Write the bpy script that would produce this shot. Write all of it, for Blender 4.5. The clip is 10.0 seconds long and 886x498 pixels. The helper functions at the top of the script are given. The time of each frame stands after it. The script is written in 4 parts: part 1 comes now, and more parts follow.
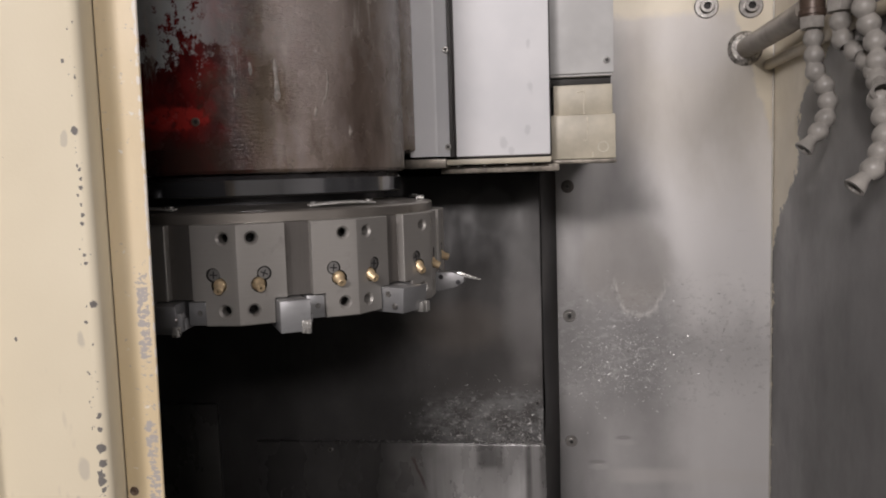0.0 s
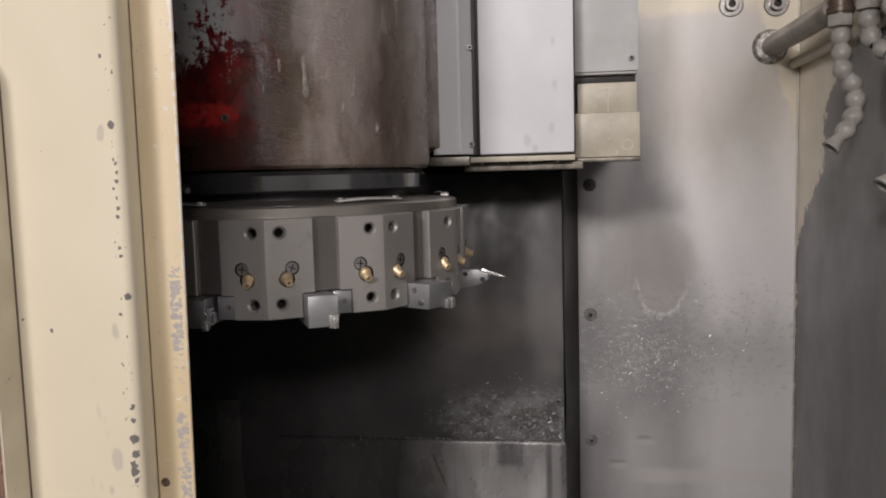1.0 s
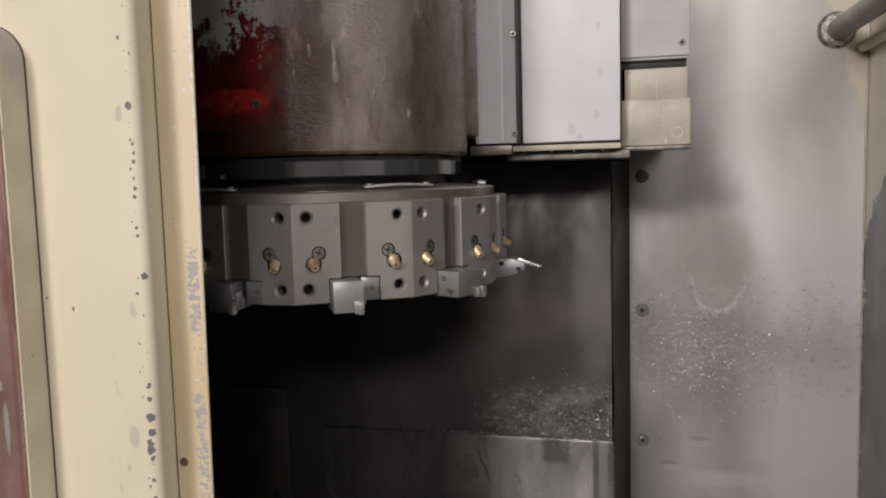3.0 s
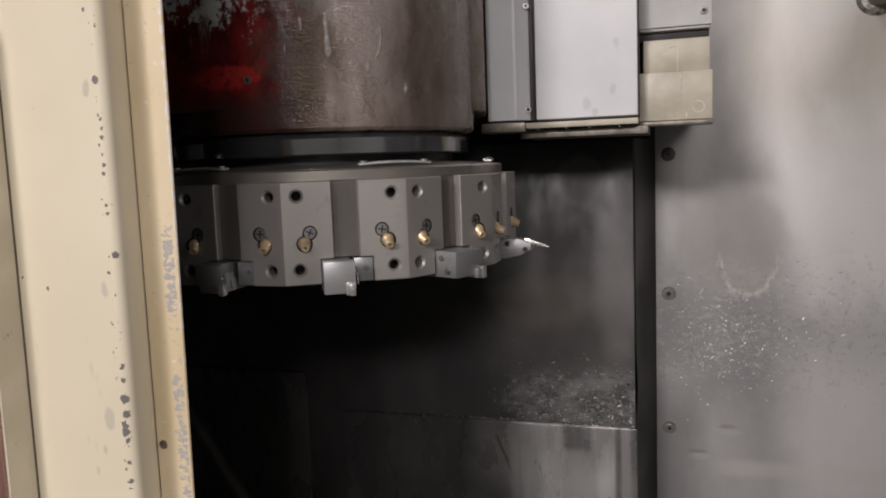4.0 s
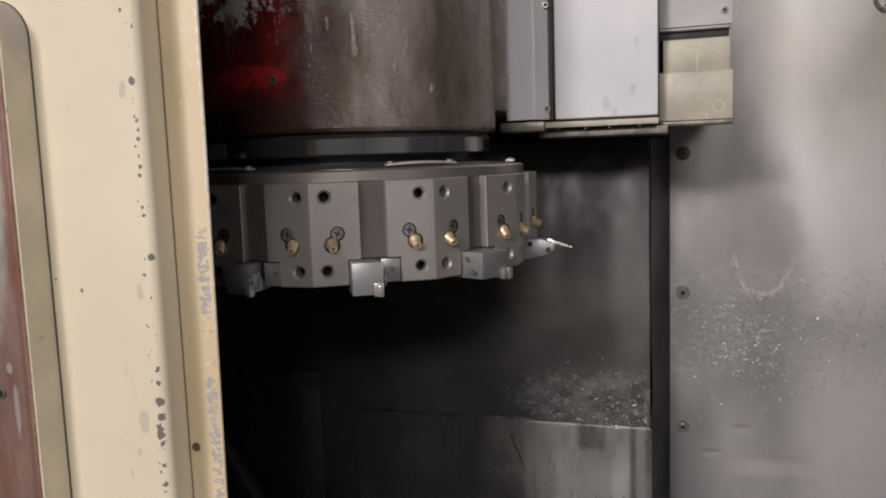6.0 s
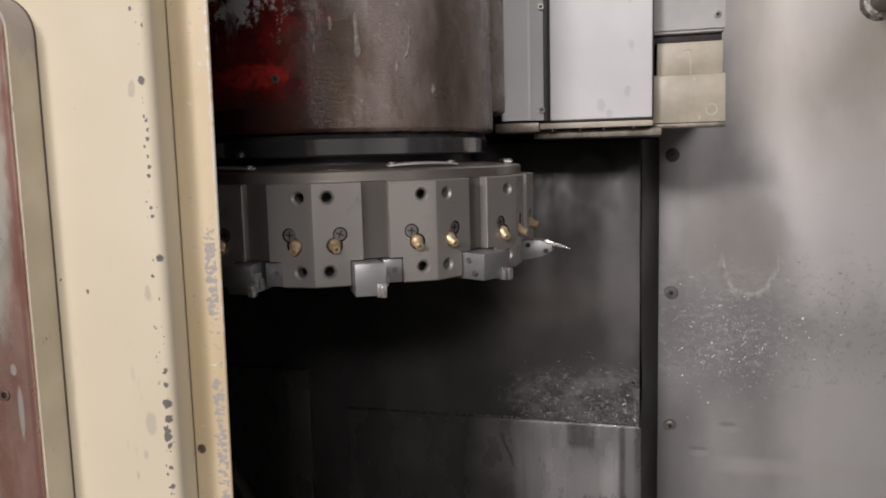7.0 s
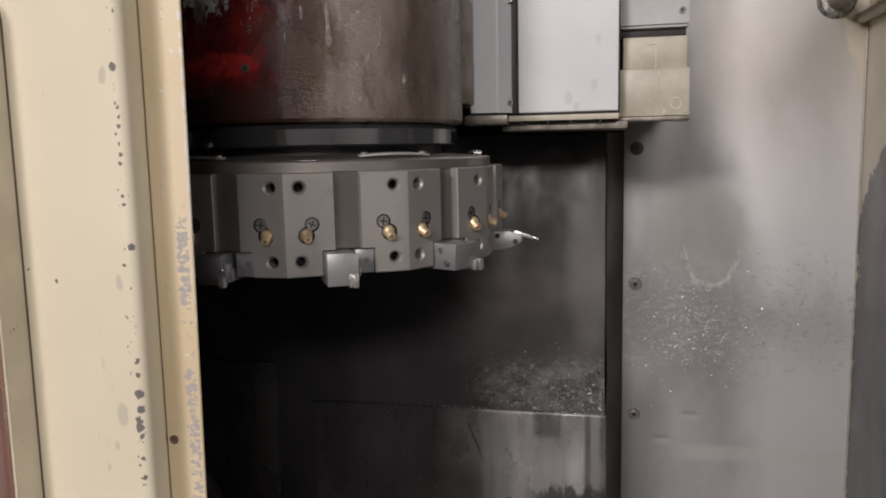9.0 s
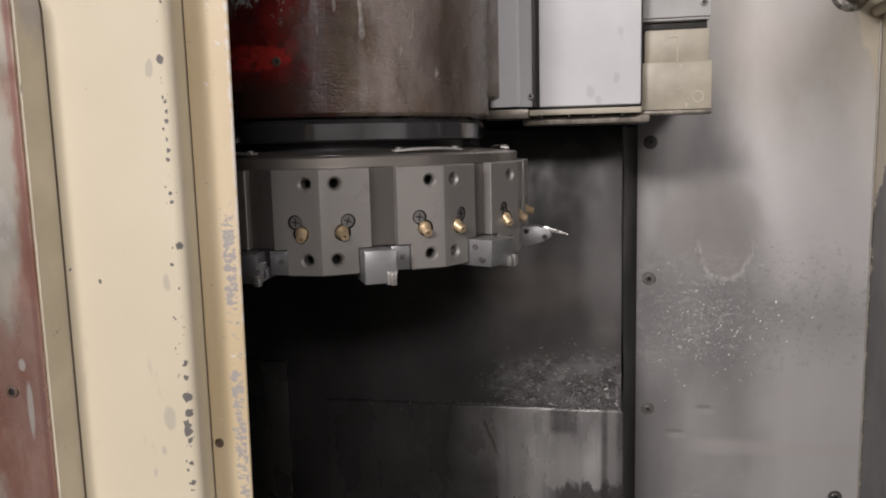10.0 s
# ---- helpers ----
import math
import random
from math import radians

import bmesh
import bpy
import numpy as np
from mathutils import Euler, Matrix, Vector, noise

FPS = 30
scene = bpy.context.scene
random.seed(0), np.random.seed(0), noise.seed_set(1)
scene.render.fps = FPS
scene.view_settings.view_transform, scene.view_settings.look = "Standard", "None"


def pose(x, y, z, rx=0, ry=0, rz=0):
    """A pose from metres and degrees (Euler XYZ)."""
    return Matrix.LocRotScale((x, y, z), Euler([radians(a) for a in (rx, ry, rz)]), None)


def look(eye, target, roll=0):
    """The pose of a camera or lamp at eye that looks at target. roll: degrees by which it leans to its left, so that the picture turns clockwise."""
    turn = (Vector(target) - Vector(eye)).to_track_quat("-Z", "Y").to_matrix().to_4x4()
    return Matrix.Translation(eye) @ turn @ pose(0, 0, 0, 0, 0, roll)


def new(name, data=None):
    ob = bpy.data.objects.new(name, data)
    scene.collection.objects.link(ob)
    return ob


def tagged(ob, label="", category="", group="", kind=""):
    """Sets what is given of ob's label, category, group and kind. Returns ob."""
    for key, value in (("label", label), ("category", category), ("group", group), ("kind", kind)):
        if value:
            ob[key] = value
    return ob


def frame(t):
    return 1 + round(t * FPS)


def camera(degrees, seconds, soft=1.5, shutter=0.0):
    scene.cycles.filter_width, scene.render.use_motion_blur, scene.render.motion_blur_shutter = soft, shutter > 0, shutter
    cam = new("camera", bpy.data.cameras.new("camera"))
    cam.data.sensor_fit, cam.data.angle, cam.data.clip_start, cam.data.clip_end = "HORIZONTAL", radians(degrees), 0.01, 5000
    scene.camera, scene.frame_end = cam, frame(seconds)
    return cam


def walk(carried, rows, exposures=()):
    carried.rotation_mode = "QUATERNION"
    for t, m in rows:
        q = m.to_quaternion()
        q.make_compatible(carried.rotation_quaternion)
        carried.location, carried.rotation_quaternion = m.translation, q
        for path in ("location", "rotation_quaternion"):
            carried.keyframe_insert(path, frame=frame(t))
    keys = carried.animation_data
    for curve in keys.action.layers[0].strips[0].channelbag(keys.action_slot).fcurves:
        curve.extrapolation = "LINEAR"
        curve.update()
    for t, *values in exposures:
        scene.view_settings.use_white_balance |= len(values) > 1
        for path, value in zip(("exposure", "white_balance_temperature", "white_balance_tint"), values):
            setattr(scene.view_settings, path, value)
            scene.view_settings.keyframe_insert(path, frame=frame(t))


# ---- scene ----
UP = 1.30          # height of the turret's middle over the shop floor; plans below are given relative to it
cam = camera(60.16, 10.0, soft=1.9)
ROWS = [
    (0.0, 0.3238, -0.8928, 0.0851, 6.60, -5.33, -1.78),
    (0.5, 0.3203, -0.8954, 0.0847, 7.01, -5.37, -1.70),
    (1.0, 0.3126, -0.8963, 0.0825, 7.71, -5.33, -1.51),
    (1.5, 0.3051, -0.9002, 0.0820, 8.64, -5.14, -1.38),
    (2.0, 0.3030, -0.9080, 0.0803, 9.91, -5.06, -1.31),
    (2.5, 0.3188, -0.9044, 0.0740, 11.38, -5.00, -1.46),
    (2.7, 0.3322, -0.8953, 0.0727, 11.95, -5.06, -1.45),
    (3.8, 0.3827, -0.8392, 0.0560, 15.95, -6.08, -2.02),
    (4.0, 0.3905, -0.8387, 0.0579, 16.60, -6.21, -2.11),
    (4.5, 0.3933, -0.8398, 0.0618, 17.47, -6.39, -2.28),
    (5.0, 0.3809, -0.8438, 0.0619, 17.65, -6.36, -2.39),
    (5.5, 0.3749, -0.8437, 0.0631, 17.35, -6.39, -2.28),
    (5.7, 0.3709, -0.8423, 0.0631, 16.99, -6.45, -2.16),
    (6.8, 0.3417, -0.8516, 0.0671, 14.87, -6.71, -1.57),
    (7.0, 0.3403, -0.8516, 0.0678, 14.64, -6.78, -1.50),
    (7.5, 0.3350, -0.8494, 0.0655, 13.93, -6.86, -1.23),
    (8.0, 0.3321, -0.8521, 0.0633, 13.35, -6.92, -1.05),
    (8.5, 0.3322, -0.8569, 0.0652, 12.73, -7.06, -0.97),
    (9.0, 0.3328, -0.8580, 0.0648, 11.82, -7.28, -1.18),
    (9.5, 0.3330, -0.8505, 0.0642, 10.91, -7.55, -1.27),
    (9.7, 0.3169, -0.8478, 0.0601, 10.74, -7.65, -1.22),
    (10.0, 0.2822, -0.8558, 0.0652, 10.61, -7.65, -1.45),
]
walk(cam, [(t, pose(x, y, UP + z, 90 + pitch, 0, yaw) @ pose(0, 0, 0, 0, 0, roll)) for t, x, y, z, yaw, pitch, roll in ROWS])

# ---- world and lamps ----
world = bpy.data.worlds.new("shop_air")
scene.world = world
world.use_nodes = True
world.node_tree.nodes["Background"].inputs["Color"].default_value = (0.9, 0.93, 1.0, 1)
world.node_tree.nodes["Background"].inputs["Strength"].default_value = 0.0008
scene.view_settings.exposure = -0.05


def area(name, at, target, wide, high, watts, colour):
    data = bpy.data.lights.new(name, "AREA")
    data.shape, data.size, data.size_y, data.energy, data.color = "RECTANGLE", wide, high, watts, colour
    ob = new(name, data)
    ob.matrix_world = look(at, target)
    return ob


LAMPS = [  # place, width, height, watts
    ((-0.70, -6.0, UP + 2.6), 1.0, 0.5, 75),
    ((-1.65, -5.7, UP + 2.05), 1.0, 0.5, 180),
    ((1.75, -5.9, UP + 2.25), 1.6, 0.6, 124),
    # Low side fill, added in place of light bounced from the right.
    ((5.6, -1.45, UP + 0.9), 1.2, 0.9, 58),
]
for at, wide, high, watts in LAMPS:
    area("shop_and_fill_light", at, (0.3, 0.2, UP), wide, high, watts, (1.0, 0.925, 0.922))
area("shop_and_fill_light", (2.6, -6.3, UP + 2.8), (2.6, -8.0, UP + 0.2), 6.0, 0.4, 78, (1.0, 0.94, 0.92))   # unseen fill over the far shop wall, brightens it for the steel's reflections


# ---- materials ----
DOOR, HEAD_AT, COVER_AT = (-0.2, -0.38, -0.72), (0, 0.15, 0.094), (0.29, 0.19, 0.113)   # bases of three things


class Nodes:
    """A small builder of node materials."""

    def __init__(self, name, rough=0.5, metal=0.0, spec=0.5, base=(0, 0, 0)):
        self.mat = bpy.data.materials.new(name)
        self.mat.use_nodes = True
        self.tree = self.mat.node_tree
        self.bsdf = self.tree.nodes["Principled BSDF"]
        self.bsdf.inputs["Roughness"].default_value = rough
        self.bsdf.inputs["Metallic"].default_value = metal
        self.bsdf.inputs["Specular IOR Level"].default_value = spec
        shift = self.add("ShaderNodeVectorMath", operation="ADD")   # back to plan coordinates
        self.plug(self.tree.nodes.new("ShaderNodeTexCoord").outputs["Object"], shift.inputs[0])
        shift.inputs[1].default_value = base
        self.coord = shift.outputs[0]

    def add(self, kind, **sets):
        node = self.tree.nodes.new(kind)
        for key, value in sets.items():
            setattr(node, key, value)
        return node

    def plug(self, value, socket):
        if isinstance(value, (int, float)):
            socket.default_value = value
        elif isinstance(value, tuple):
            socket.default_value = (*value, 1) if len(value) == 3 and socket.type == "RGBA" else value
        else:
            self.tree.links.new(value, socket)

    def scaled(self, scale=(1, 1, 1), offset=(0, 0, 0)):
        node = self.add("ShaderNodeMapping")
        node.inputs["Scale"].default_value, node.inputs["Location"].default_value = scale, offset
        self.plug(self.coord, node.inputs["Vector"])
        return node.outputs[0]

    def noise(self, scale, detail=4.0, rough=0.55, stretch=(1, 1, 1), offset=(0, 0, 0)):
        node = self.add("ShaderNodeTexNoise")
        self.plug(self.scaled(stretch, offset), node.inputs["Vector"])
        node.inputs["Scale"].default_value, node.inputs["Detail"].default_value, node.inputs["Roughness"].default_value = scale, detail, rough
        return node.outputs["Fac"]

    def ramp(self, value, low, high, a=0.0, b=1.0):
        node = self.add("ShaderNodeMapRange", interpolation_type="SMOOTHSTEP")
        self.plug(value, node.inputs["Value"])
        for key, v in (("From Min", low), ("From Max", high), ("To Min", a), ("To Max", b)):
            node.inputs[key].default_value = v
        return node.outputs["Result"]

    def math(self, op, a, b=0.0):
        node = self.add("ShaderNodeMath", operation=op)
        self.plug(a, node.inputs[0]), self.plug(b, node.inputs[1])
        return node.outputs[0]

    def mix(self, fac, a, b):
        node = self.add("ShaderNodeMix", data_type="RGBA")
        self.plug(fac, node.inputs[0]), self.plug(a, node.inputs[6]), self.plug(b, node.inputs[7])
        return node.outputs[2]

    def axis(self, n):
        node = self.add("ShaderNodeSeparateXYZ")
        self.plug(self.coord, node.inputs[0])
        return node.outputs[n]

    def blot(self, x, z, rx, rz, edge=0.5, wobble=0.35, scale=25, offset=(0, 0, 0)):
        """A ragged stain in the upright plane, 1 inside and 0 outside."""
        u = self.math("DIVIDE", self.math("SUBTRACT", self.axis(0), x), rx)
        v = self.math("DIVIDE", self.math("SUBTRACT", self.axis(2), z), rz)
        far = self.math("SQRT", self.math("ADD", self.math("MULTIPLY", u, u), self.math("MULTIPLY", v, v)))
        far = self.math("ADD", far, self.math("MULTIPLY", self.math("SUBTRACT", self.noise(scale, 5, 0.62, (1, 1, 0.8), offset), 0.5), 2 * wobble))
        return self.ramp(far, 1 + edge / 2, 1 - edge / 2)

    def random(self):
        return self.add("ShaderNodeObjectInfo").outputs["Random"]

    def bump(self, height, strength=0.3, distance=0.001):
        node = self.add("ShaderNodeBump")
        node.inputs["Strength"].default_value, node.inputs["Distance"].default_value = strength, distance
        self.plug(height, node.inputs["Height"])
        self.plug(node.outputs[0], self.bsdf.inputs["Normal"])
        return self

    def done(self, colour, rough=None, metal=None):
        self.plug(colour, self.bsdf.inputs["Base Color"])
        if rough is not None:
            self.plug(rough, self.bsdf.inputs["Roughness"])
        if metal is not None:
            self.plug(metal, self.bsdf.inputs["Metallic"])
        return self.mat


def plain(name, colour, rough=0.5, metal=0.0, vary=0.15, scale=60.0, bump=0.05):
    n = Nodes(name, rough, metal)
    f = n.noise(scale, 5)
    dark = tuple(c * (1 - vary) for c in colour)
    light = tuple(min(1, c * (1 + vary)) for c in colour)
    n.bump(n.noise(scale * 6, 3), bump, 0.0006)
    return n.done(n.mix(n.ramp(f, 0.3, 0.7), dark, light), n.ramp(n.noise(scale * 0.4, 3), 0.3, 0.7, rough * 0.85, min(1, rough * 1.15)))


def paint_cream():
    """Cream enamel with small chips on the bend, thumb stains and scuffs."""
    n = Nodes("cream_paint", 0.55, spec=0.3, base=DOOR)
    base = n.mix(n.ramp(n.noise(5, 3), 0.3, 0.7), (0.65, 0.585, 0.44), (0.71, 0.645, 0.495))
    x, y, z = n.axis(0), n.axis(1), n.axis(2)
    bend = n.math("MULTIPLY", n.math("MULTIPLY", n.ramp(x, 0.0085, 0.0135), n.ramp(x, 0.0190, 0.0165)), n.ramp(y, -0.386, -0.389))
    low = n.math("MULTIPLY", n.ramp(z, 0.06, -0.10, 0.0, 1.0), n.ramp(z, -0.20, -0.145, 0.55, 1.0))
    coarse = n.noise(125, 4, 0.55, (1, 1, 0.9), (0, 3, 4))
    fine = n.noise(330, 2, 0.5, (1, 1, 0.7), (5, 2, 1))
    ragged = n.math("MULTIPLY", n.math("SUBTRACT", n.noise(380, 3, 0.6), 0.5), 0.0034)
    big = n.ramp(n.math("ADD", coarse, n.math("MULTIPLY", n.math("MULTIPLY", bend, low), 0.07)), 0.69, 0.70)
    for sx, sz, r in ((0.014, 0.125, 2.6), (0.009, 0.172, 1.2), (0.0155, 0.098, 1.1), (0.0155, 0.092, 1.1), (0.015, 0.086, 1.5), (0.015, 0.067, 1.3),
                      (0.0145, 0.061, 1.2), (0.0145, 0.039, 1.1), (0.0145, 0.033, 1.3), (0.017, 0.004, 2.2), (0.012, -0.008, 1.0), (0.016, -0.086, 1.6), (0.0155, -0.100, 3.0),
                      (0.016, -0.111, 2.6), (0.0145, -0.124, 3.1), (0.0155, -0.131, 1.6), (0.0155, -0.147, 1.3), (0.016, -0.161, 1.4), (-0.042, -0.020, 1.2), (-0.064, -0.012, 1.1)):
        flat = n.add("ShaderNodeVectorMath", operation="MULTIPLY")
        n.plug(n.coord, flat.inputs[0])
        flat.inputs[1].default_value = (1, 0, 0.85)
        far = n.add("ShaderNodeVectorMath", operation="DISTANCE")
        n.plug(flat.outputs[0], far.inputs[0])
        far.inputs[1].default_value = (sx, 0, sz * 0.85)
        spots = n.ramp(n.math("ADD", far.outputs["Value"], ragged), r * 0.00105, r * 0.00085)
        knocks = spots if sz == 0.125 else n.math("MAXIMUM", knocks, spots)
    tiny = n.ramp(n.math("ADD", fine, n.math("MULTIPLY", bend, 0.10)), 0.765, 0.78)
    stray = n.ramp(n.noise(95, 3, 0.6, (1, 1, 1.3), (3, 1, 7)), 0.775, 0.785)
    chips = n.math("MAXIMUM", n.math("MULTIPLY", n.math("MAXIMUM", big, tiny), n.ramp(bend, 0.05, 0.3)), n.math("MAXIMUM", stray, n.math("MULTIPLY", knocks, n.ramp(y, -0.384, -0.386))))
    smear = n.math("MULTIPLY", n.ramp(n.noise(38, 2, 0.5, (1.6, 1, 0.7), (2, 0, 0)), 0.64, 0.72), n.ramp(z, 0.02, -0.1))
    col = n.mix(n.math("MULTIPLY", smear, 0.35), base, (0.45, 0.40, 0.33))
    wob = n.math("MULTIPLY", n.math("SUBTRACT", n.noise(60, 4), 0.5), 0.012)
    for sx, sz, r in ((0.0075, -0.020, 0.0045), (0.002, -0.116, 0.006), (-0.004, -0.138, 0.004), (-0.012, -0.156, 0.003), (0.006, 0.120, 0.003)):
        far = n.add("ShaderNodeVectorMath", operation="DISTANCE")
        flat = n.add("ShaderNodeVectorMath", operation="MULTIPLY")
        n.plug(n.coord, flat.inputs[0])
        flat.inputs[1].default_value = (1.3, 0, 0.6)
        n.plug(flat.outputs[0], far.inputs[0])
        far.inputs[1].default_value = (sx * 1.3, 0, sz * 0.6)
        col = n.mix(n.ramp(n.math("ADD", far.outputs["Value"], wob), r, r * 0.4, 0.0, 0.55), col, (0.40, 0.37, 0.32))
    col = n.mix(chips, col, (0.16, 0.15, 0.14))
    n.bump(n.math("SUBTRACT", n.noise(420, 2), n.math("MULTIPLY", chips, 1.5)), 0.12, 0.0006)
    return n.done(col, n.ramp(n.noise(14, 3), 0.3, 0.7, 0.48, 0.62))


def paint_cream_worn():
    """The yellower door flange, with paint rubbed off along its outer edge."""
    n = Nodes("cream_paint_worn", 0.45, base=DOOR)
    base = n.mix(n.ramp(n.noise(6, 3), 0.3, 0.7), (0.58, 0.475, 0.30), (0.66, 0.56, 0.39))
    x, z = n.axis(0), n.axis(2)
    rub = n.math("MULTIPLY", n.math("MULTIPLY", n.ramp(x, 0.029, 0.034), n.ramp(x, 0.042, 0.0395)), n.math("MULTIPLY", n.ramp(z, 0.05, 0.0), n.ramp(n.noise(14, 2, 0.5, (0.1, 0.1, 1)), 0.25, 0.5)))
    tear = n.noise(260, 4, 0.65, (0.7, 1, 1.3))
    worn = n.ramp(n.math("ADD", tear, n.math("MULTIPLY", rub, 0.22)), 0.66, 0.70)
    lip = n.ramp(n.math("ADD", n.noise(120, 3), n.math("MULTIPLY", n.ramp(x, 0.0420, 0.0436), 0.2)), 0.66, 0.72)
    col = n.mix(worn, base, (0.37, 0.345, 0.33))
    col = n.mix(lip, col, (0.66, 0.62, 0.55))
    n.bump(n.math("SUBTRACT", n.noise(300, 2), worn), 0.15, 0.0005)
    return n.done(col)


def casting_paint():
    """Red enamel worn through to grey primer and rusty, oily iron."""
    n = Nodes("worn_red_paint", 0.4, base=HEAD_AT)
    x, z = n.axis(0), n.axis(2)
    red = n.mix(n.ramp(n.noise(30, 7, 0.65, (1, 1, 0.7)), 0.36, 0.66), (0.045, 0.007, 0.007), (0.155, 0.013, 0.012))
    fresh = n.math("MULTIPLY", n.blot(-0.016, 0.150, 0.036, 0.011, 0.4, 0.75, 45, (3, 3, 0)), n.ramp(n.noise(120, 4), 0.35, 0.5))
    red = n.mix(n.math("MULTIPLY", fresh, 0.85), red, (0.33, 0.026, 0.022))
    iron = n.mix(n.ramp(n.noise(22, 6, 0.6, (1, 1, 0.35)), 0.3, 0.7), (0.105, 0.077, 0.062), (0.245, 0.197, 0.172))
    # Paler upright band: the column's highlight put into the worn iron's colour.
    bare_shine = n.math("ADD", x, n.math("MULTIPLY", n.math("SUBTRACT", n.noise(26, 6, 0.65, (1, 1, 0.3), (6, 2, 4)), 0.5), 0.06))
    bare_shine = n.math("MULTIPLY", n.ramp(bare_shine, 0.060, 0.080), n.ramp(bare_shine, 0.155, 0.118))
    iron = n.mix(n.math("MULTIPLY", bare_shine, 0.7), iron, (0.44, 0.375, 0.345))
    rust = n.mix(n.ramp(n.noise(14, 5, 0.6, (1, 1, 0.4), (4, 2, 0)), 0.46, 0.68), iron, (0.115, 0.080, 0.048))
    where = n.math("ADD", n.ramp(x, 0.108, -0.03), n.math("MULTIPLY", n.math("SUBTRACT", n.noise(17, 8, 0.68, (1, 1, 0.8), (1, 5, 2)), 0.5), 1.3))
    brown = n.mix(n.ramp(n.noise(60, 6, 0.7, (1, 1, 0.6), (2, 8, 1)), 0.35, 0.65), (0.040, 0.017, 0.013), (0.10, 0.034, 0.024))
    olive = n.math("MULTIPLY", n.ramp(n.math("ADD", x, n.math("MULTIPLY", n.math("SUBTRACT", n.noise(30, 6, 0.7, (1, 1, 0.4), (8, 3, 1)), 0.5), 0.07)), 0.095, 0.065), n.ramp(z, 0.10, 0.17))
    rust = n.mix(n.math("MULTIPLY", olive, 0.8), rust, (0.078, 0.056, 0.030))
    col = n.mix(n.ramp(where, 0.22, 0.50), rust, brown)
    col = n.mix(n.ramp(n.math("ADD", where, n.math("MULTIPLY", n.math("SUBTRACT", n.noise(85, 6, 0.7), 0.5), 0.5)), 0.60, 0.80), col, red)
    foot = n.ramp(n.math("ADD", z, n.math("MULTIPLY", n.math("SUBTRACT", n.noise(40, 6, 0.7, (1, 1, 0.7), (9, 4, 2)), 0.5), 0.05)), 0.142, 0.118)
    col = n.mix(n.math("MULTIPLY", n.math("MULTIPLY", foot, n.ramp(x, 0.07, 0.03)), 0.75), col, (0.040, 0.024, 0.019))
    high = n.math("ADD", n.ramp(z, 0.14, 0.25), n.math("MULTIPLY", n.math("SUBTRACT", n.noise(60, 9, 0.74, (1.1, 1, 0.9), (7, 1, 0)), 0.5), 2.8))
    primer = n.math("MULTIPLY", n.ramp(high, 0.74, 0.86), n.ramp(x, 0.05, -0.01, 0.10, 1.0))
    col = n.mix(primer, col, (0.40, 0.41, 0.41))
    drip = n.math("MULTIPLY", n.ramp(n.noise(48, 6, 0.65, (1, 1, 0.16), (0, 0, 3)), 0.58, 0.70), n.ramp(z, 0.14, 0.21))
    col = n.mix(n.math("MULTIPLY", drip, 0.6), col, (0.50, 0.46, 0.42))
    pit = n.noise(190, 5, 0.65, (1, 1, 2.2))
    rough_zone = n.math("MULTIPLY", n.ramp(x, 0.02, 0.07), n.ramp(x, 0.14, 0.10, 0.35, 1.0))
    n.bump(n.math("ADD", n.math("MULTIPLY", n.math("MULTIPLY", pit, rough_zone), 1.5), n.math("MULTIPLY", n.noise(45, 4), 0.7)), 0.55, 0.0020)
    return n.done(col, n.ramp(n.noise(26, 5), 0.3, 0.7, 0.15, 0.36), n.math("MULTIPLY", n.ramp(where, 0.5, 0.25), 0.3))


def ground_steel(name, low, high, rough=0.36, metal=0.8, lines=(1, 1, 30), scale=40):
    n = Nodes(name, rough, metal)
    f = n.noise(scale, 5, 0.6, lines)
    g = n.noise(9, 4)
    stain = n.ramp(n.noise(50, 5), 0.6, 0.75, 0.0, 0.35)
    col = n.mix(n.math("MULTIPLY_ADD", f, 0.5), low, high)
    col = n.mix(stain, col, tuple(c * 0.6 for c in low))
    n.bump(f, 0.06, 0.0004)
    return n.done(col, n.ramp(g, 0.3, 0.7, rough * 0.85, rough * 1.2))


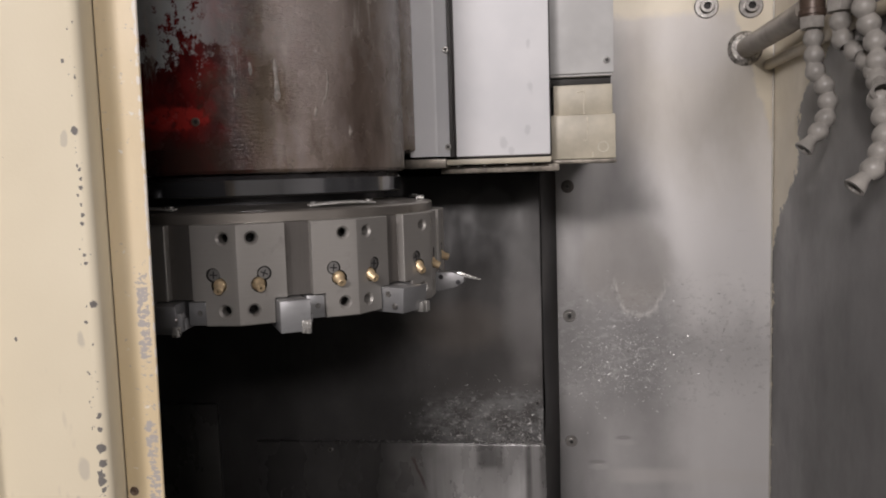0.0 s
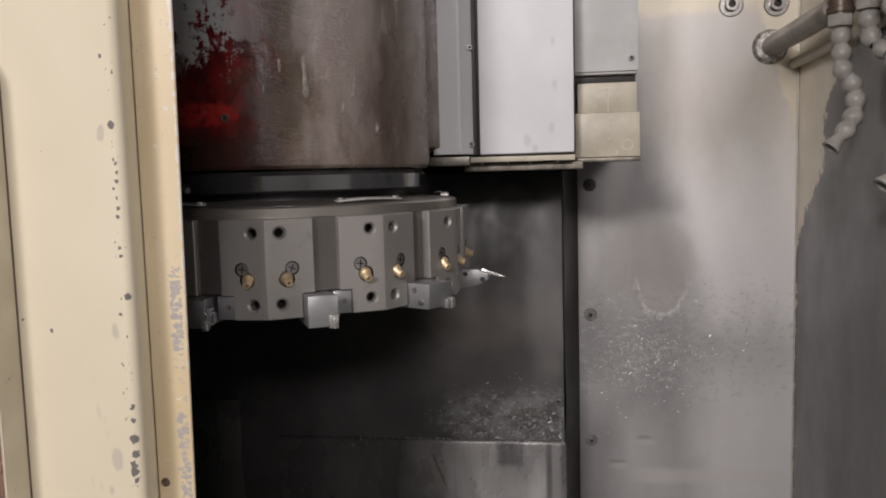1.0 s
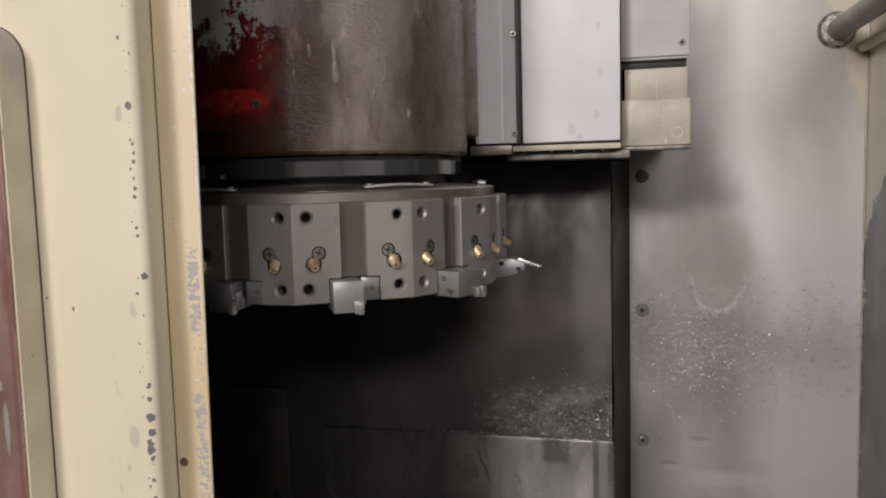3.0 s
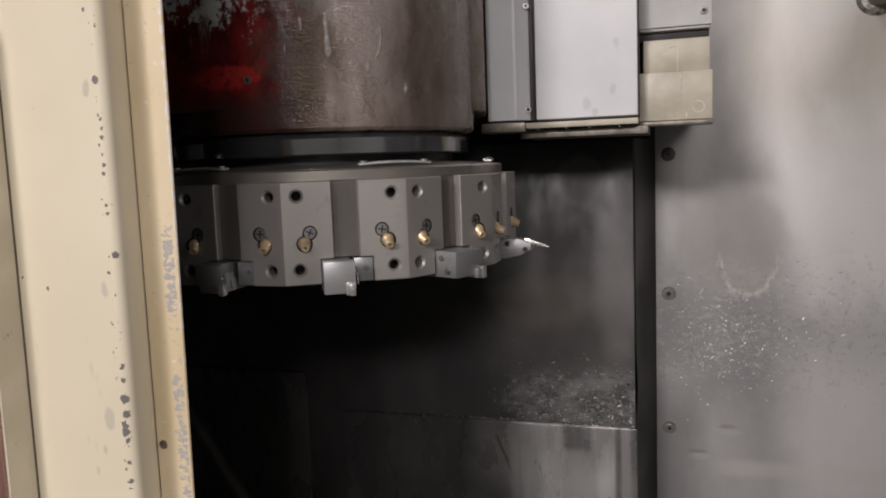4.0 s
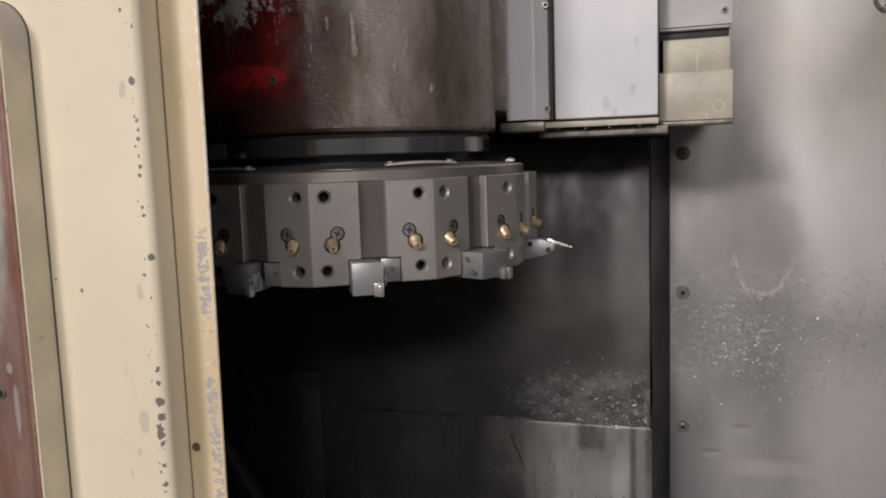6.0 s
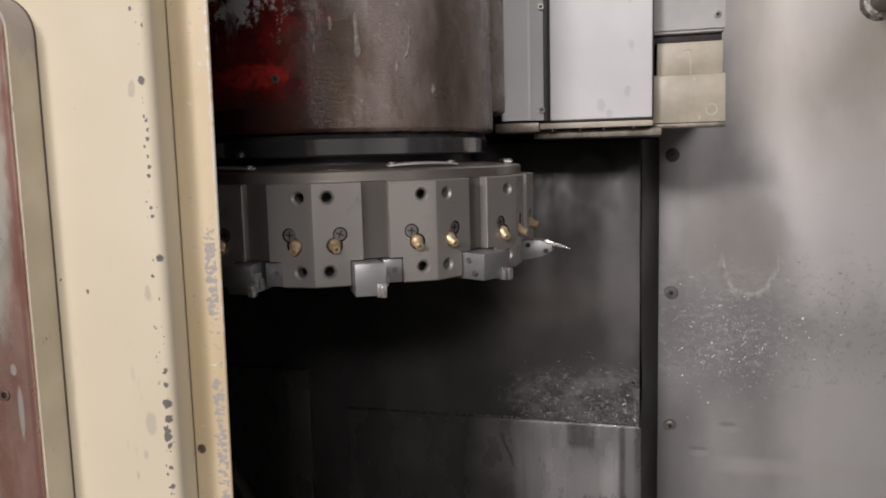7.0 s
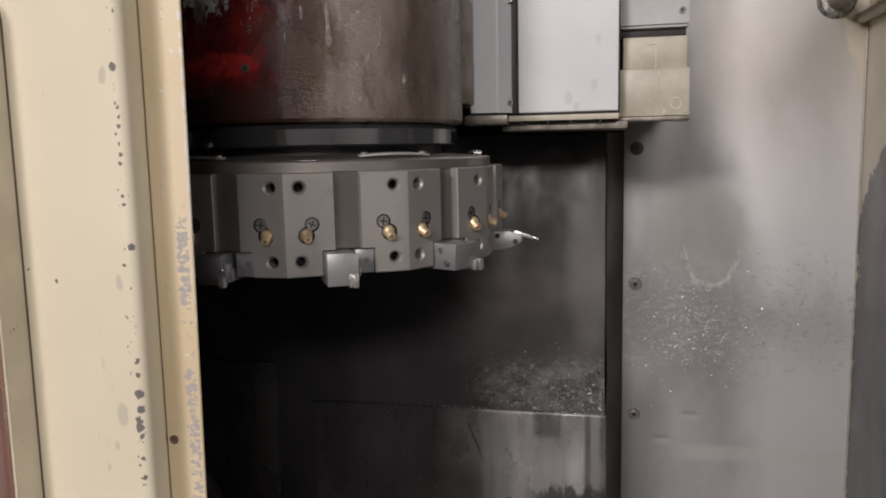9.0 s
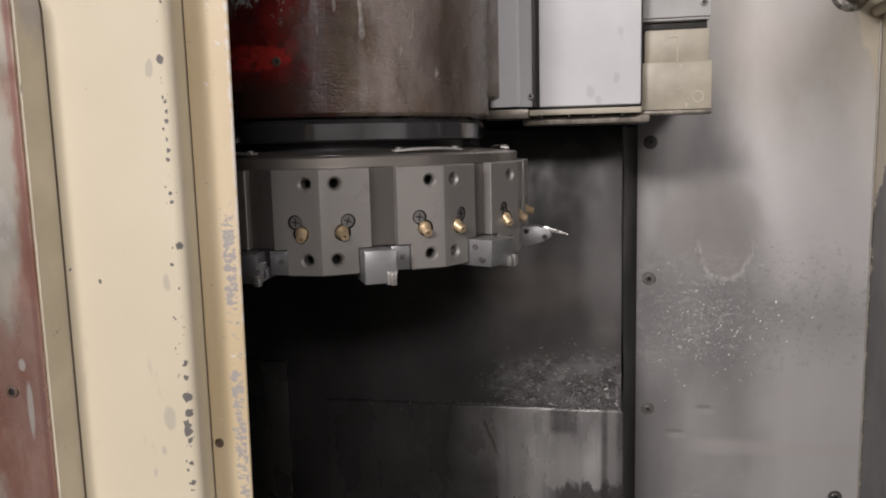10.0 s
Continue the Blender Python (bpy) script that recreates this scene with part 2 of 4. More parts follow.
def wall_sheet():
    """Grey worn sheet wall: pale paint and painted gloss at the top, cream paint in the corner, splash stains and
    scratches below.
    """
    n = Nodes("splashed_wall_paint", 0.4, 0.22)
    x, z = n.axis(0), n.axis(2)
    col = n.mix(n.ramp(n.noise(4.5, 5, 0.6, (1, 1, 0.7)), 0.3, 0.7), (0.27, 0.264, 0.26), (0.40, 0.392, 0.386))
    streak = n.noise(10, 5, 0.6, (1, 1, 0.18), (3, 3, 3))
    col = n.mix(n.ramp(streak, 0.5, 0.75, 0.0, 0.45), col, (0.45, 0.44, 0.43))
    # pale paint with lamp gloss put into its colour, wider towards the top
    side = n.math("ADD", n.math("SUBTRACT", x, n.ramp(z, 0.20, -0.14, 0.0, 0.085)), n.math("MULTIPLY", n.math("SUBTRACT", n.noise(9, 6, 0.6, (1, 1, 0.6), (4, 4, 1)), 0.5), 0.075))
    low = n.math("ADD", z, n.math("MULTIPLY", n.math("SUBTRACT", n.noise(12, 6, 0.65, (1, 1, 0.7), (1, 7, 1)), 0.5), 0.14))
    overlay = n.math("MULTIPLY", n.ramp(side, 0.44, 0.53), n.math("MAXIMUM", n.ramp(low, -0.27, -0.10), n.ramp(z, -0.20, -0.32, 0.28, 0.58)))
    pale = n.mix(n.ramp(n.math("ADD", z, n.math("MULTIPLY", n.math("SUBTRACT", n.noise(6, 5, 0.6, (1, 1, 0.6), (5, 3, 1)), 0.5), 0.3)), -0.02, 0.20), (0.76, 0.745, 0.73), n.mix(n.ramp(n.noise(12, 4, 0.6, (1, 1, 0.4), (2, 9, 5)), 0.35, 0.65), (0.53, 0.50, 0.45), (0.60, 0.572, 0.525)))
    col = n.mix(n.math("MULTIPLY", overlay, 0.92), col, pale)
    grey = n.blot(0.60, 0.30, 0.075, 0.055, 1.0, 0.4, 14, (3, 1, 0))
    col = n.mix(n.math("MULTIPLY", grey, 0.5), col, (0.52, 0.51, 0.50))
    # a dried arch of coolant ending in a ragged tongue
    arch = n.blot(0.487, -0.072, 0.078, 0.080, 0.35, 0.22, 16, (0, 0, 2))
    col = n.mix(n.math("MULTIPLY", arch, 0.34), col, (0.29, 0.27, 0.245))
    tongue = n.blot(0.512, -0.112, 0.040, 0.052, 0.16, 0.38, 30, (2, 0, 1))
    rim = n.math("MULTIPLY", n.math("SUBTRACT", n.blot(0.512, -0.114, 0.046, 0.058, 0.16, 0.38, 30, (2, 0, 1)), tongue), n.ramp(z, -0.085, -0.135))
    col = n.mix(n.math("MULTIPLY", n.math("MULTIPLY", tongue, n.ramp(z, -0.08, -0.14)), 0.4), col, (0.40, 0.375, 0.345))
    col = n.mix(n.math("MULTIPLY", n.math("MAXIMUM", rim, 0.0), n.ramp(n.noise(70, 4, 0.6, (1, 1, 0.5)), 0.40, 0.58, 0.0, 0.75)), col, (0.66, 0.64, 0.61))
    # splashes where the chips stick
    dirt = n.blot(0.46, -0.245, 0.135, 0.085, 0.9, 0.45, 18, (5, 5, 0))
    col = n.mix(n.math("MULTIPLY", dirt, 0.40), col, (0.20, 0.20, 0.198))
    mottle = n.math("MULTIPLY", n.ramp(n.noise(75, 6, 0.7, (0.7, 1, 1.2), (4, 2, 6)), 0.50, 0.64), n.math("MULTIPLY", n.ramp(z, -0.09, -0.17), n.ramp(z, -0.34, -0.27)))
    col = n.mix(n.math("MULTIPLY", mottle, 0.30), col, (0.54, 0.54, 0.53))
    stain = n.math("MULTIPLY", n.ramp(n.noise(90, 5, 0.7, (0.8, 1, 1.1), (1, 8, 3)), 0.54, 0.66), n.math("MULTIPLY", n.ramp(z, -0.07, -0.15), n.ramp(z, -0.36, -0.29)))
    col = n.mix(n.math("MULTIPLY", stain, 0.28), col, (0.16, 0.155, 0.15))
    speck = n.ramp(n.noise(260, 2, 0.5, (1, 1, 0.7)), 0.68, 0.73)
    band = n.math("MULTIPLY", n.ramp(z, -0.10, -0.18), n.ramp(z, -0.36, -0.27))
    col = n.mix(n.math("MULTIPLY", n.math("MULTIPLY", speck, band), 0.6), col, (0.60, 0.60, 0.58))
    # dark reflection of the return painted beside it, and a rubbed band near the foot
    return_mirror = n.math("MULTIPLY", n.ramp(n.math("ADD", x, n.math("MULTIPLY", n.math("SUBTRACT", n.noise(14, 5, 0.6, (1, 1, 0.4), (3, 1, 8)), 0.5), 0.05)), 0.47, 0.39), n.ramp(z, -0.27, -0.39))
    col = n.mix(n.math("MULTIPLY", return_mirror, 0.72), col, (0.12, 0.118, 0.116))
    rub = n.math("MULTIPLY", n.ramp(n.math("ADD", z, n.math("MULTIPLY", n.noise(9, 3, 0.5, (1, 1, 3)), 0.02)), -0.468, -0.452), n.math("MULTIPLY", n.ramp(z, -0.438, -0.452), n.ramp(x, 0.44, 0.50)))
    col = n.mix(n.math("MULTIPLY", rub, 0.45), col, (0.56, 0.54, 0.515))
    # Small dents near the foot: shade above and light below, both painted.
    for dx, dz in ((0.481, -0.388), (0.434, -0.433)):
        col = n.mix(n.math("MULTIPLY", n.blot(dx, dz, 0.014, 0.0035, 0.9, 0.4, 60), 0.4), col, (0.14, 0.135, 0.13))
        col = n.mix(n.math("MULTIPLY", n.blot(dx + 0.004, dz - 0.009, 0.017, 0.0055, 1.0, 0.4, 60), 0.16), col, (0.58, 0.56, 0.54))
    scratch = n.ramp(n.noise(70, 3, 0.5, (0.25, 1, 2.2), (2, 2, 9)), 0.70, 0.76)
    col = n.mix(n.math("MULTIPLY", scratch, 0.25), col, (0.6, 0.59, 0.57))
    # cream enamel left in the upper corner
    cream = n.math("ADD", n.math("ADD", x, n.math("MULTIPLY", n.math("SUBTRACT", z, 0.35), 0.30)), n.math("MULTIPLY", n.math("SUBTRACT", n.noise(40, 5, 0.65, (1, 1, 0.7), (8, 8, 1)), 0.5), 0.03))
    cream = n.math("MAXIMUM", n.ramp(cream, 0.664, 0.674), n.ramp(n.math("ADD", z, n.math("MULTIPLY", n.noise(30, 5), 0.03)), 0.352, 0.372))
    col = n.mix(n.math("MULTIPLY", cream, 0.85), col, n.mix(n.ramp(n.noise(9, 4), 0.3, 0.7), (0.60, 0.545, 0.425), (0.70, 0.64, 0.51)))
    n.bump(n.noise(60, 6, 0.65, (1, 1, 0.5)), 0.10, 0.0012)
    return n.done(col, n.ramp(n.noise(8, 5, 0.6, (1, 1, 0.5), (2, 2, 2)), 0.3, 0.7, 0.30, 0.44))


def side_sheet():
    """Dark scraped wall with a ragged patch of cream paint left in the upper back corner."""
    n = Nodes("scraped_side_wall", 0.4)
    y, z = n.axis(1), n.axis(2)
    dark = n.mix(n.ramp(n.noise(7, 5, 0.6, (1, 1, 0.5)), 0.3, 0.7), (0.15, 0.147, 0.145), (0.25, 0.245, 0.242))
    reach = n.math("MULTIPLY", n.ramp(z, -0.07, 0.12), 0.125)
    reach = n.math("ADD", reach, n.math("MULTIPLY", n.math("SUBTRACT", n.noise(30, 7, 0.72, (1, 1, 1.2)), 0.5), 0.10))
    reach = n.math("ADD", reach, n.math("MULTIPLY", n.ramp(z, 0.16, 0.34), 0.25))
    cream = n.ramp(n.math("SUBTRACT", n.math("ADD", y, reach), 0.465), -0.004, 0.004)
    col = n.mix(cream, dark, n.mix(n.ramp(n.noise(9, 4), 0.3, 0.7), (0.66, 0.60, 0.47), (0.76, 0.69, 0.55)))
    fleck = n.ramp(n.noise(60, 2, 0.5, (1, 1, 0.6), (4, 2, 0)), 0.795, 0.81)
    col = n.mix(n.math("MULTIPLY", fleck, 0.8), col, (0.7, 0.68, 0.62))
    n.bump(n.math("ADD", n.noise(70, 5), n.math("MULTIPLY", cream, 1.5)), 0.15, 0.0008)
    return n.done(col, n.ramp(n.noise(12, 4), 0.3, 0.7, 0.3, 0.5))


def back_sheet(name, low, high, rough, metal, bright=False):
    """Oily dark steel sheet with dried splashes and painted lamplight; the lower one has wear and a painted reflection.
    """
    n = Nodes(name, rough, metal)
    x, z = n.axis(0), n.axis(2)
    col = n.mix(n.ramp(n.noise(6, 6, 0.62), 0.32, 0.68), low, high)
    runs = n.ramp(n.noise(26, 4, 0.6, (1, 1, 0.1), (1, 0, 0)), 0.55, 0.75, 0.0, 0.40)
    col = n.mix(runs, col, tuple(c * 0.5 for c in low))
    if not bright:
        # Broad paler blots put lamplight on the lower right; small ones are stains.
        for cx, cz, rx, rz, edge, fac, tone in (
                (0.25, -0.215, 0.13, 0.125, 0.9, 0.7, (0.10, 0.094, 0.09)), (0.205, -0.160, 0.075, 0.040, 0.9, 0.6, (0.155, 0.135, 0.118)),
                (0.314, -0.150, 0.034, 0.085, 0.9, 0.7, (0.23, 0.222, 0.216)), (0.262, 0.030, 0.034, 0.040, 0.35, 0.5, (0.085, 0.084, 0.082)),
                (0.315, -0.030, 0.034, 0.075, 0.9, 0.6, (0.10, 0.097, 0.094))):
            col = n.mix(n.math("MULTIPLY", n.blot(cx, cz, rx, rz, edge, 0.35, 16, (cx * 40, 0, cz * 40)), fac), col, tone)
        rag = n.noise(42, 8, 0.72, (0.7, 1, 1.3), (2, 5, 2))   # greasy film above the ledge
        overlay = n.math("MULTIPLY", n.blot(0.255, -0.318, 0.115, 0.050, 0.7, 0.5, 22, (9, 0, 3)), n.ramp(rag, 0.40, 0.60))
        col = n.mix(n.math("MULTIPLY", overlay, 0.55), col, (0.22, 0.223, 0.22))
        fine = n.math("MULTIPLY", n.blot(0.25, -0.315, 0.105, 0.048, 0.7, 0.4, 22, (4, 0, 3)), n.ramp(n.noise(120, 6, 0.7, (0.6, 1, 1), (1, 1, 6)), 0.55, 0.66))
        col = n.mix(n.math("MULTIPLY", fine, 0.6), col, (0.38, 0.38, 0.37))
    else:
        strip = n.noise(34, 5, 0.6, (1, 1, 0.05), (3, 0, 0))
        # Bright streaked band and its dark block: a reflection painted in, partly rubbed metal.
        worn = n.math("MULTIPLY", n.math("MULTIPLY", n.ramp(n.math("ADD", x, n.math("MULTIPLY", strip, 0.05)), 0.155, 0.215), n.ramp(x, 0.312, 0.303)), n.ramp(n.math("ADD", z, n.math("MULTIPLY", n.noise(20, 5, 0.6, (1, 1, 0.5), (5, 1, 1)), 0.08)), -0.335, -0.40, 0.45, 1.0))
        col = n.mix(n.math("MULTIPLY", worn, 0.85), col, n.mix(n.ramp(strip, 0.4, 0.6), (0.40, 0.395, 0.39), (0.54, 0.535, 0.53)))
        edge = n.math("MULTIPLY", n.ramp(x, 0.314, 0.320), n.ramp(strip, 0.35, 0.6))
        col = n.mix(n.math("MULTIPLY", edge, 0.6), col, (0.34, 0.335, 0.33))
        col = n.mix(n.math("MULTIPLY", n.math("MULTIPLY", n.math("MULTIPLY", n.ramp(x, 0.222, 0.230), n.ramp(x, 0.276, 0.268)), n.ramp(z, -0.403, -0.390)), n.ramp(strip, 0.3, 0.6, 0.9, 0.5)), col, (0.10, 0.098, 0.096))
        tuft = n.math("ADD", z, n.math("MULTIPLY", n.noise(70, 4, 0.6, (1, 1, 0.35), (6, 2, 2)), 0.07))
        col = n.mix(n.math("MULTIPLY", n.math("MULTIPLY", n.ramp(tuft, -0.444, -0.456), n.ramp(x, 0.20, 0.25)), 0.85), col, (0.06, 0.058, 0.056))
        line = n.math("ABSOLUTE", n.math("SUBTRACT", n.math("ADD", x, n.math("MULTIPLY", z, 0.37)), n.math("ADD", -0.021, n.math("MULTIPLY", n.math("SUBTRACT", n.noise(60, 3), 0.5), 0.012))))
        rust = n.math("MULTIPLY", n.ramp(line, 0.0035, 0.001), n.math("MULTIPLY", n.ramp(z, -0.375, -0.385), n.ramp(z, -0.45, -0.415)))
        col = n.mix(n.math("MULTIPLY", rust, 0.8), col, (0.045, 0.022, 0.014))
        # Shade towards the left is put into the colour.
        overlay = n.ramp(n.math("ADD", x, n.math("MULTIPLY", n.math("SUBTRACT", n.noise(9, 4), 0.5), 0.08)), 0.14, 0.05)
        col = n.mix(n.math("MULTIPLY", overlay, 0.65), col, (0.060, 0.058, 0.057))
    n.bump(n.noise(18, 6, 0.65), 0.2, 0.0015)
    return n.done(col, n.ramp(n.noise(15, 5, 0.6, (1, 1, 0.5)), 0.3, 0.7, rough * 0.7, rough * 1.35))


def polished_plate():
    """Bright worn plate, brown where it is tarnished, with pale scrapes."""
    n = Nodes("tarnished_plate", 0.28, 0.6, base=DOOR)
    z, x = n.axis(2), n.axis(0)
    f = n.ramp(n.math("ADD", n.noise(13, 5, 0.6, (1.5, 1, 0.6)), n.math("SUBTRACT", n.math("MULTIPLY", n.ramp(x, -0.095, -0.072), 0.16), n.ramp(z, -0.05, 0.13, 0.0, 0.19))), 0.42, 0.6)
    col = n.mix(f, (0.56, 0.525, 0.45), n.mix(n.ramp(n.noise(24, 5, 0.65, (1, 1, 0.5), (3, 1, 1)), 0.35, 0.65), (0.33, 0.175, 0.135), (0.45, 0.30, 0.25)))
    for sx, sz, rx, rz in ((-0.0825, -0.103, 0.0022, 0.019), (-0.086, -0.072, 0.0024, 0.004), (-0.094, 0.026, 0.012, 0.020)):
        col = n.mix(n.math("MULTIPLY", n.blot(sx, sz, rx, rz, 0.5, 0.35, 60), 0.8), col, (0.70, 0.67, 0.62))
    rim = n.math("MULTIPLY", n.ramp(x, -0.0755, -0.0735), n.ramp(x, -0.0705, -0.0715))
    col = n.mix(n.math("MULTIPLY", rim, 0.6), col, (0.30, 0.15, 0.13))
    scrape = n.ramp(n.noise(40, 5, 0.7, (1.2, 1, 0.2), (8, 0, 0)), 0.62, 0.7)
    col = n.mix(n.math("MULTIPLY", scrape, 0.7), col, (0.68, 0.66, 0.62))
    n.bump(n.noise(60, 4, 0.6, (1, 1, 0.3)), 0.08, 0.0006)
    return n.done(col, n.ramp(n.noise(20, 5), 0.3, 0.7, 0.22, 0.42))


def cover_paint():
    """White enamel with a few oily finger smudges."""
    n = Nodes("white_cover_paint", 0.42, base=COVER_AT)
    col = n.mix(n.ramp(n.noise(9, 4), 0.3, 0.7), (0.70, 0.705, 0.72), (0.78, 0.78, 0.79))
    wob = n.math("MULTIPLY", n.math("SUBTRACT", n.noise(70, 4), 0.5), 0.012)
    for x, z, r in ((0.327, 0.205, 0.006), (0.322, 0.146, 0.005), (0.289, 0.130, 0.007), (0.325, 0.262, 0.005), (0.300, 0.119, 0.004)):
        node = n.add("ShaderNodeVectorMath", operation="DISTANCE")
        flat = n.add("ShaderNodeVectorMath", operation="MULTIPLY")
        n.plug(n.coord, flat.inputs[0])
        flat.inputs[1].default_value = (1, 0, 0.6)
        n.plug(flat.outputs[0], node.inputs[0])
        node.inputs[1].default_value = (x, 0, z * 0.6)
        near = n.math("ADD", node.outputs["Value"], wob)
        col = n.mix(n.ramp(near, r, r * 0.3, 0.0, 0.28), col, (0.36, 0.37, 0.38))
    n.bump(n.noise(220, 3), 0.05, 0.0005)
    return n.done(col, n.ramp(n.noise(20, 4), 0.3, 0.7, 0.34, 0.5))


def frame_paint():
    """Dull cream enamel, rubbed to a mauve grey primer towards the top."""
    n = Nodes("dull_cream_frame", 0.5, base=DOOR)
    z = n.axis(2)
    col = n.mix(n.ramp(n.noise(18, 4), 0.3, 0.7), (0.50, 0.45, 0.345), (0.60, 0.545, 0.43))
    worn = n.math("ADD", n.ramp(z, 0.10, 0.20, 0.0, 0.55), n.math("SUBTRACT", n.noise(28, 6, 0.65, (1, 1, 0.5)), 0.5))
    col = n.mix(n.ramp(worn, 0.18, 0.40), col, (0.42, 0.385, 0.365))
    col = n.mix(n.ramp(n.noise(70, 5, 0.65, (1, 1, 0.5), (4, 4, 4)), 0.66, 0.72), col, (0.20, 0.165, 0.12))
    n.bump(n.noise(200, 3), 0.08, 0.0006)
    return n.done(col)


CREAM, CREAM_WORN, CASTING = paint_cream(), paint_cream_worn(), casting_paint()
STEEL = ground_steel("ground_steel", (0.26, 0.249, 0.233), (0.37, 0.355, 0.332), 0.40, 0.5)
STEEL_RIM = ground_steel("turned_steel", (0.24, 0.222, 0.20), (0.36, 0.335, 0.305), 0.32, 0.75, (1, 1, 25))
STEEL_DARK = ground_steel("blackened_steel", (0.24, 0.247, 0.265), (0.34, 0.35, 0.37), 0.10, 0.92)
STEEL_TOOL = ground_steel("tool_steel", (0.23, 0.232, 0.236), (0.40, 0.404, 0.41), 0.36, 0.65, (1, 1, 3), 60)
STEEL_BLOCK = ground_steel("oiled_holder_steel", (0.12, 0.12, 0.122), (0.20, 0.20, 0.205), 0.32, 0.65, (1, 1, 2), 30)
STEEL_SLOT = ground_steel("dark_slot_steel", (0.125, 0.115, 0.107), (0.21, 0.197, 0.184), 0.30, 0.6, (30, 30, 1))
STEEL_TIP = ground_steel("grey_tip_steel", (0.14, 0.14, 0.142), (0.26, 0.26, 0.262), 0.42, 0.45, (1, 1, 3), 60)
BLACK_SCREW = plain("black_oxide", (0.03, 0.03, 0.032), 0.4, 0.5)
ZINC = plain("zinc_screw", (0.32, 0.31, 0.295), 0.32, 0.85, 0.2, 200)
# Near-black colour that stands for the shade inside sockets and bores.
DARK_HOLE = plain("hole_shade", (0.02, 0.019, 0.018), 0.5, 0.2)
HEAD = plain("dull_screw_head", (0.24, 0.235, 0.225), 0.45, 0.5)
BRASS = plain("brass", (0.76, 0.59, 0.37), 0.46, 0.65, 0.15, 150)
CARBIDE = plain("carbide", (0.50, 0.49, 0.465), 0.3, 0.7, 0.15, 200)
STRAP = plain("strap_steel", (0.72, 0.71, 0.68), 0.35, 0.55, 0.1, 120)
COVER = cover_paint()
COVER_EDGE = plain("grey_cover_edge", (0.035, 0.032, 0.03), 0.45, 0.2, 0.15, 20)
TRAY = plain("tray_steel", (0.20, 0.18, 0.15), 0.42, 0.4, 0.45, 45, 0.2)
BRACKET = plain("oily_cream_paint", (0.45, 0.412, 0.325), 0.44, 0.0, 0.16, 22, 0.15)
GREYBOX = plain("grey_enamel", (0.52, 0.52, 0.51), 0.4, 0.0, 0.1, 15)
WALL, SIDE = wall_sheet(), side_sheet()
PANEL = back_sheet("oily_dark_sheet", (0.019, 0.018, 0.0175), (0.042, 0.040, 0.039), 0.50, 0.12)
LOWER = back_sheet("worn_painted_reflection", (0.08, 0.078, 0.076), (0.20, 0.195, 0.19), 0.28, 0.5, True)
RETURN = plain("dark_return", (0.020, 0.018, 0.0165), 0.48, 0.0, 0.5, 14)
HOSE = plain("grey_plastic", (0.37, 0.35, 0.32), 0.4, 0.0, 0.15, 60, 0.15)
PIPE = plain("painted_pipe", (0.30, 0.27, 0.23), 0.42, 0.1, 0.2, 30)
COPPER = plain("brown_fitting", (0.12, 0.085, 0.065), 0.45, 0.2, 0.2, 60)
PLATE = polished_plate()
FRAME = frame_paint()
WELD = plain("chipped_weld", (0.36, 0.345, 0.32), 0.35, 0.7, 0.7, 130, 1.0)
CREAM_THIN = plain("cream_pipe_paint", (0.66, 0.59, 0.46), 0.45, 0.0, 0.1, 20)
MACHINE_BLACK = plain("black_rubber", (0.016, 0.014, 0.012), 0.6)
RUBBER = plain("dirty_seal", (0.10, 0.072, 0.045), 0.6)
SHOP_WALL = plain("shop_wall_paint", (0.06, 0.057, 0.055), 0.7, 0.0, 0.05, 2)
SHOP_REFLECTOR = plain("shop_reflector_paint", (0.50, 0.485, 0.46), 0.7, 0.0, 0.06, 2)
SHOP_FLOOR = plain("shop_floor_concrete", (0.06, 0.058, 0.056), 0.6, 0.0, 0.15, 3)
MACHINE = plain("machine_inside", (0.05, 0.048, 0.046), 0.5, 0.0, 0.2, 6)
CHIPS = plain("metal_chips", (0.32, 0.315, 0.305), 0.45, 0.3, 0.4, 400)
CHIPS_BRIGHT = plain("bright_metal_chips", (0.40, 0.396, 0.385), 0.42, 0.3, 0.3, 400)
CHIPS_OILY = plain("oily_metal_chips", (0.20, 0.195, 0.185), 0.45, 0.3, 0.5, 500)
GRIME = plain("oily_grime", (0.06, 0.05, 0.042), 0.45, 0.0, 0.3, 90, 0.4)


# ---- builders ----
BASE = {}


def thing(name, base, label, category, group="", kind=""):
    """An Empty at the thing's base; its parts hang under it."""
    ob = new(name)
    ob.empty_display_size = 0.02
    ob.location = (base[0], base[1], base[2] + UP)
    BASE[ob] = Vector(base)
    return tagged(ob, label, category, group, kind)


def finish(bm, material, smooth=35.0):
    bmesh.ops.recalc_face_normals(bm, faces=bm.faces)
    me = bpy.data.meshes.new("mesh")
    bm.to_mesh(me)
    bm.free()
    me.materials.append(material)
    if smooth:
        me.shade_smooth()
        me.set_sharp_from_angle(angle=radians(smooth))
    return me


def part(name, bm, material, parent, label="", smooth=35.0):
    """Links a bmesh, drawn in plan coordinates, as one mesh object under a thing or a part."""
    base = BASE[parent]
    me = bm if isinstance(bm, bpy.types.Mesh) else finish(bm, material, smooth)
    me.name = name
    me.transform(Matrix.Translation(-base))
    ob = new(name, me)
    ob.parent = parent
    BASE[ob] = base
    return tagged(ob, label)


def setting(name, bm, material, label, category, smooth=35.0):
    """A top-level mesh of the setting."""
    me = finish(bm, material, smooth)
    me.name = name
    ob = new(name, me)
    ob.location = (0, 0, UP)
    BASE[ob] = Vector((0, 0, 0))
    return tagged(ob, label, category, kind="structure")


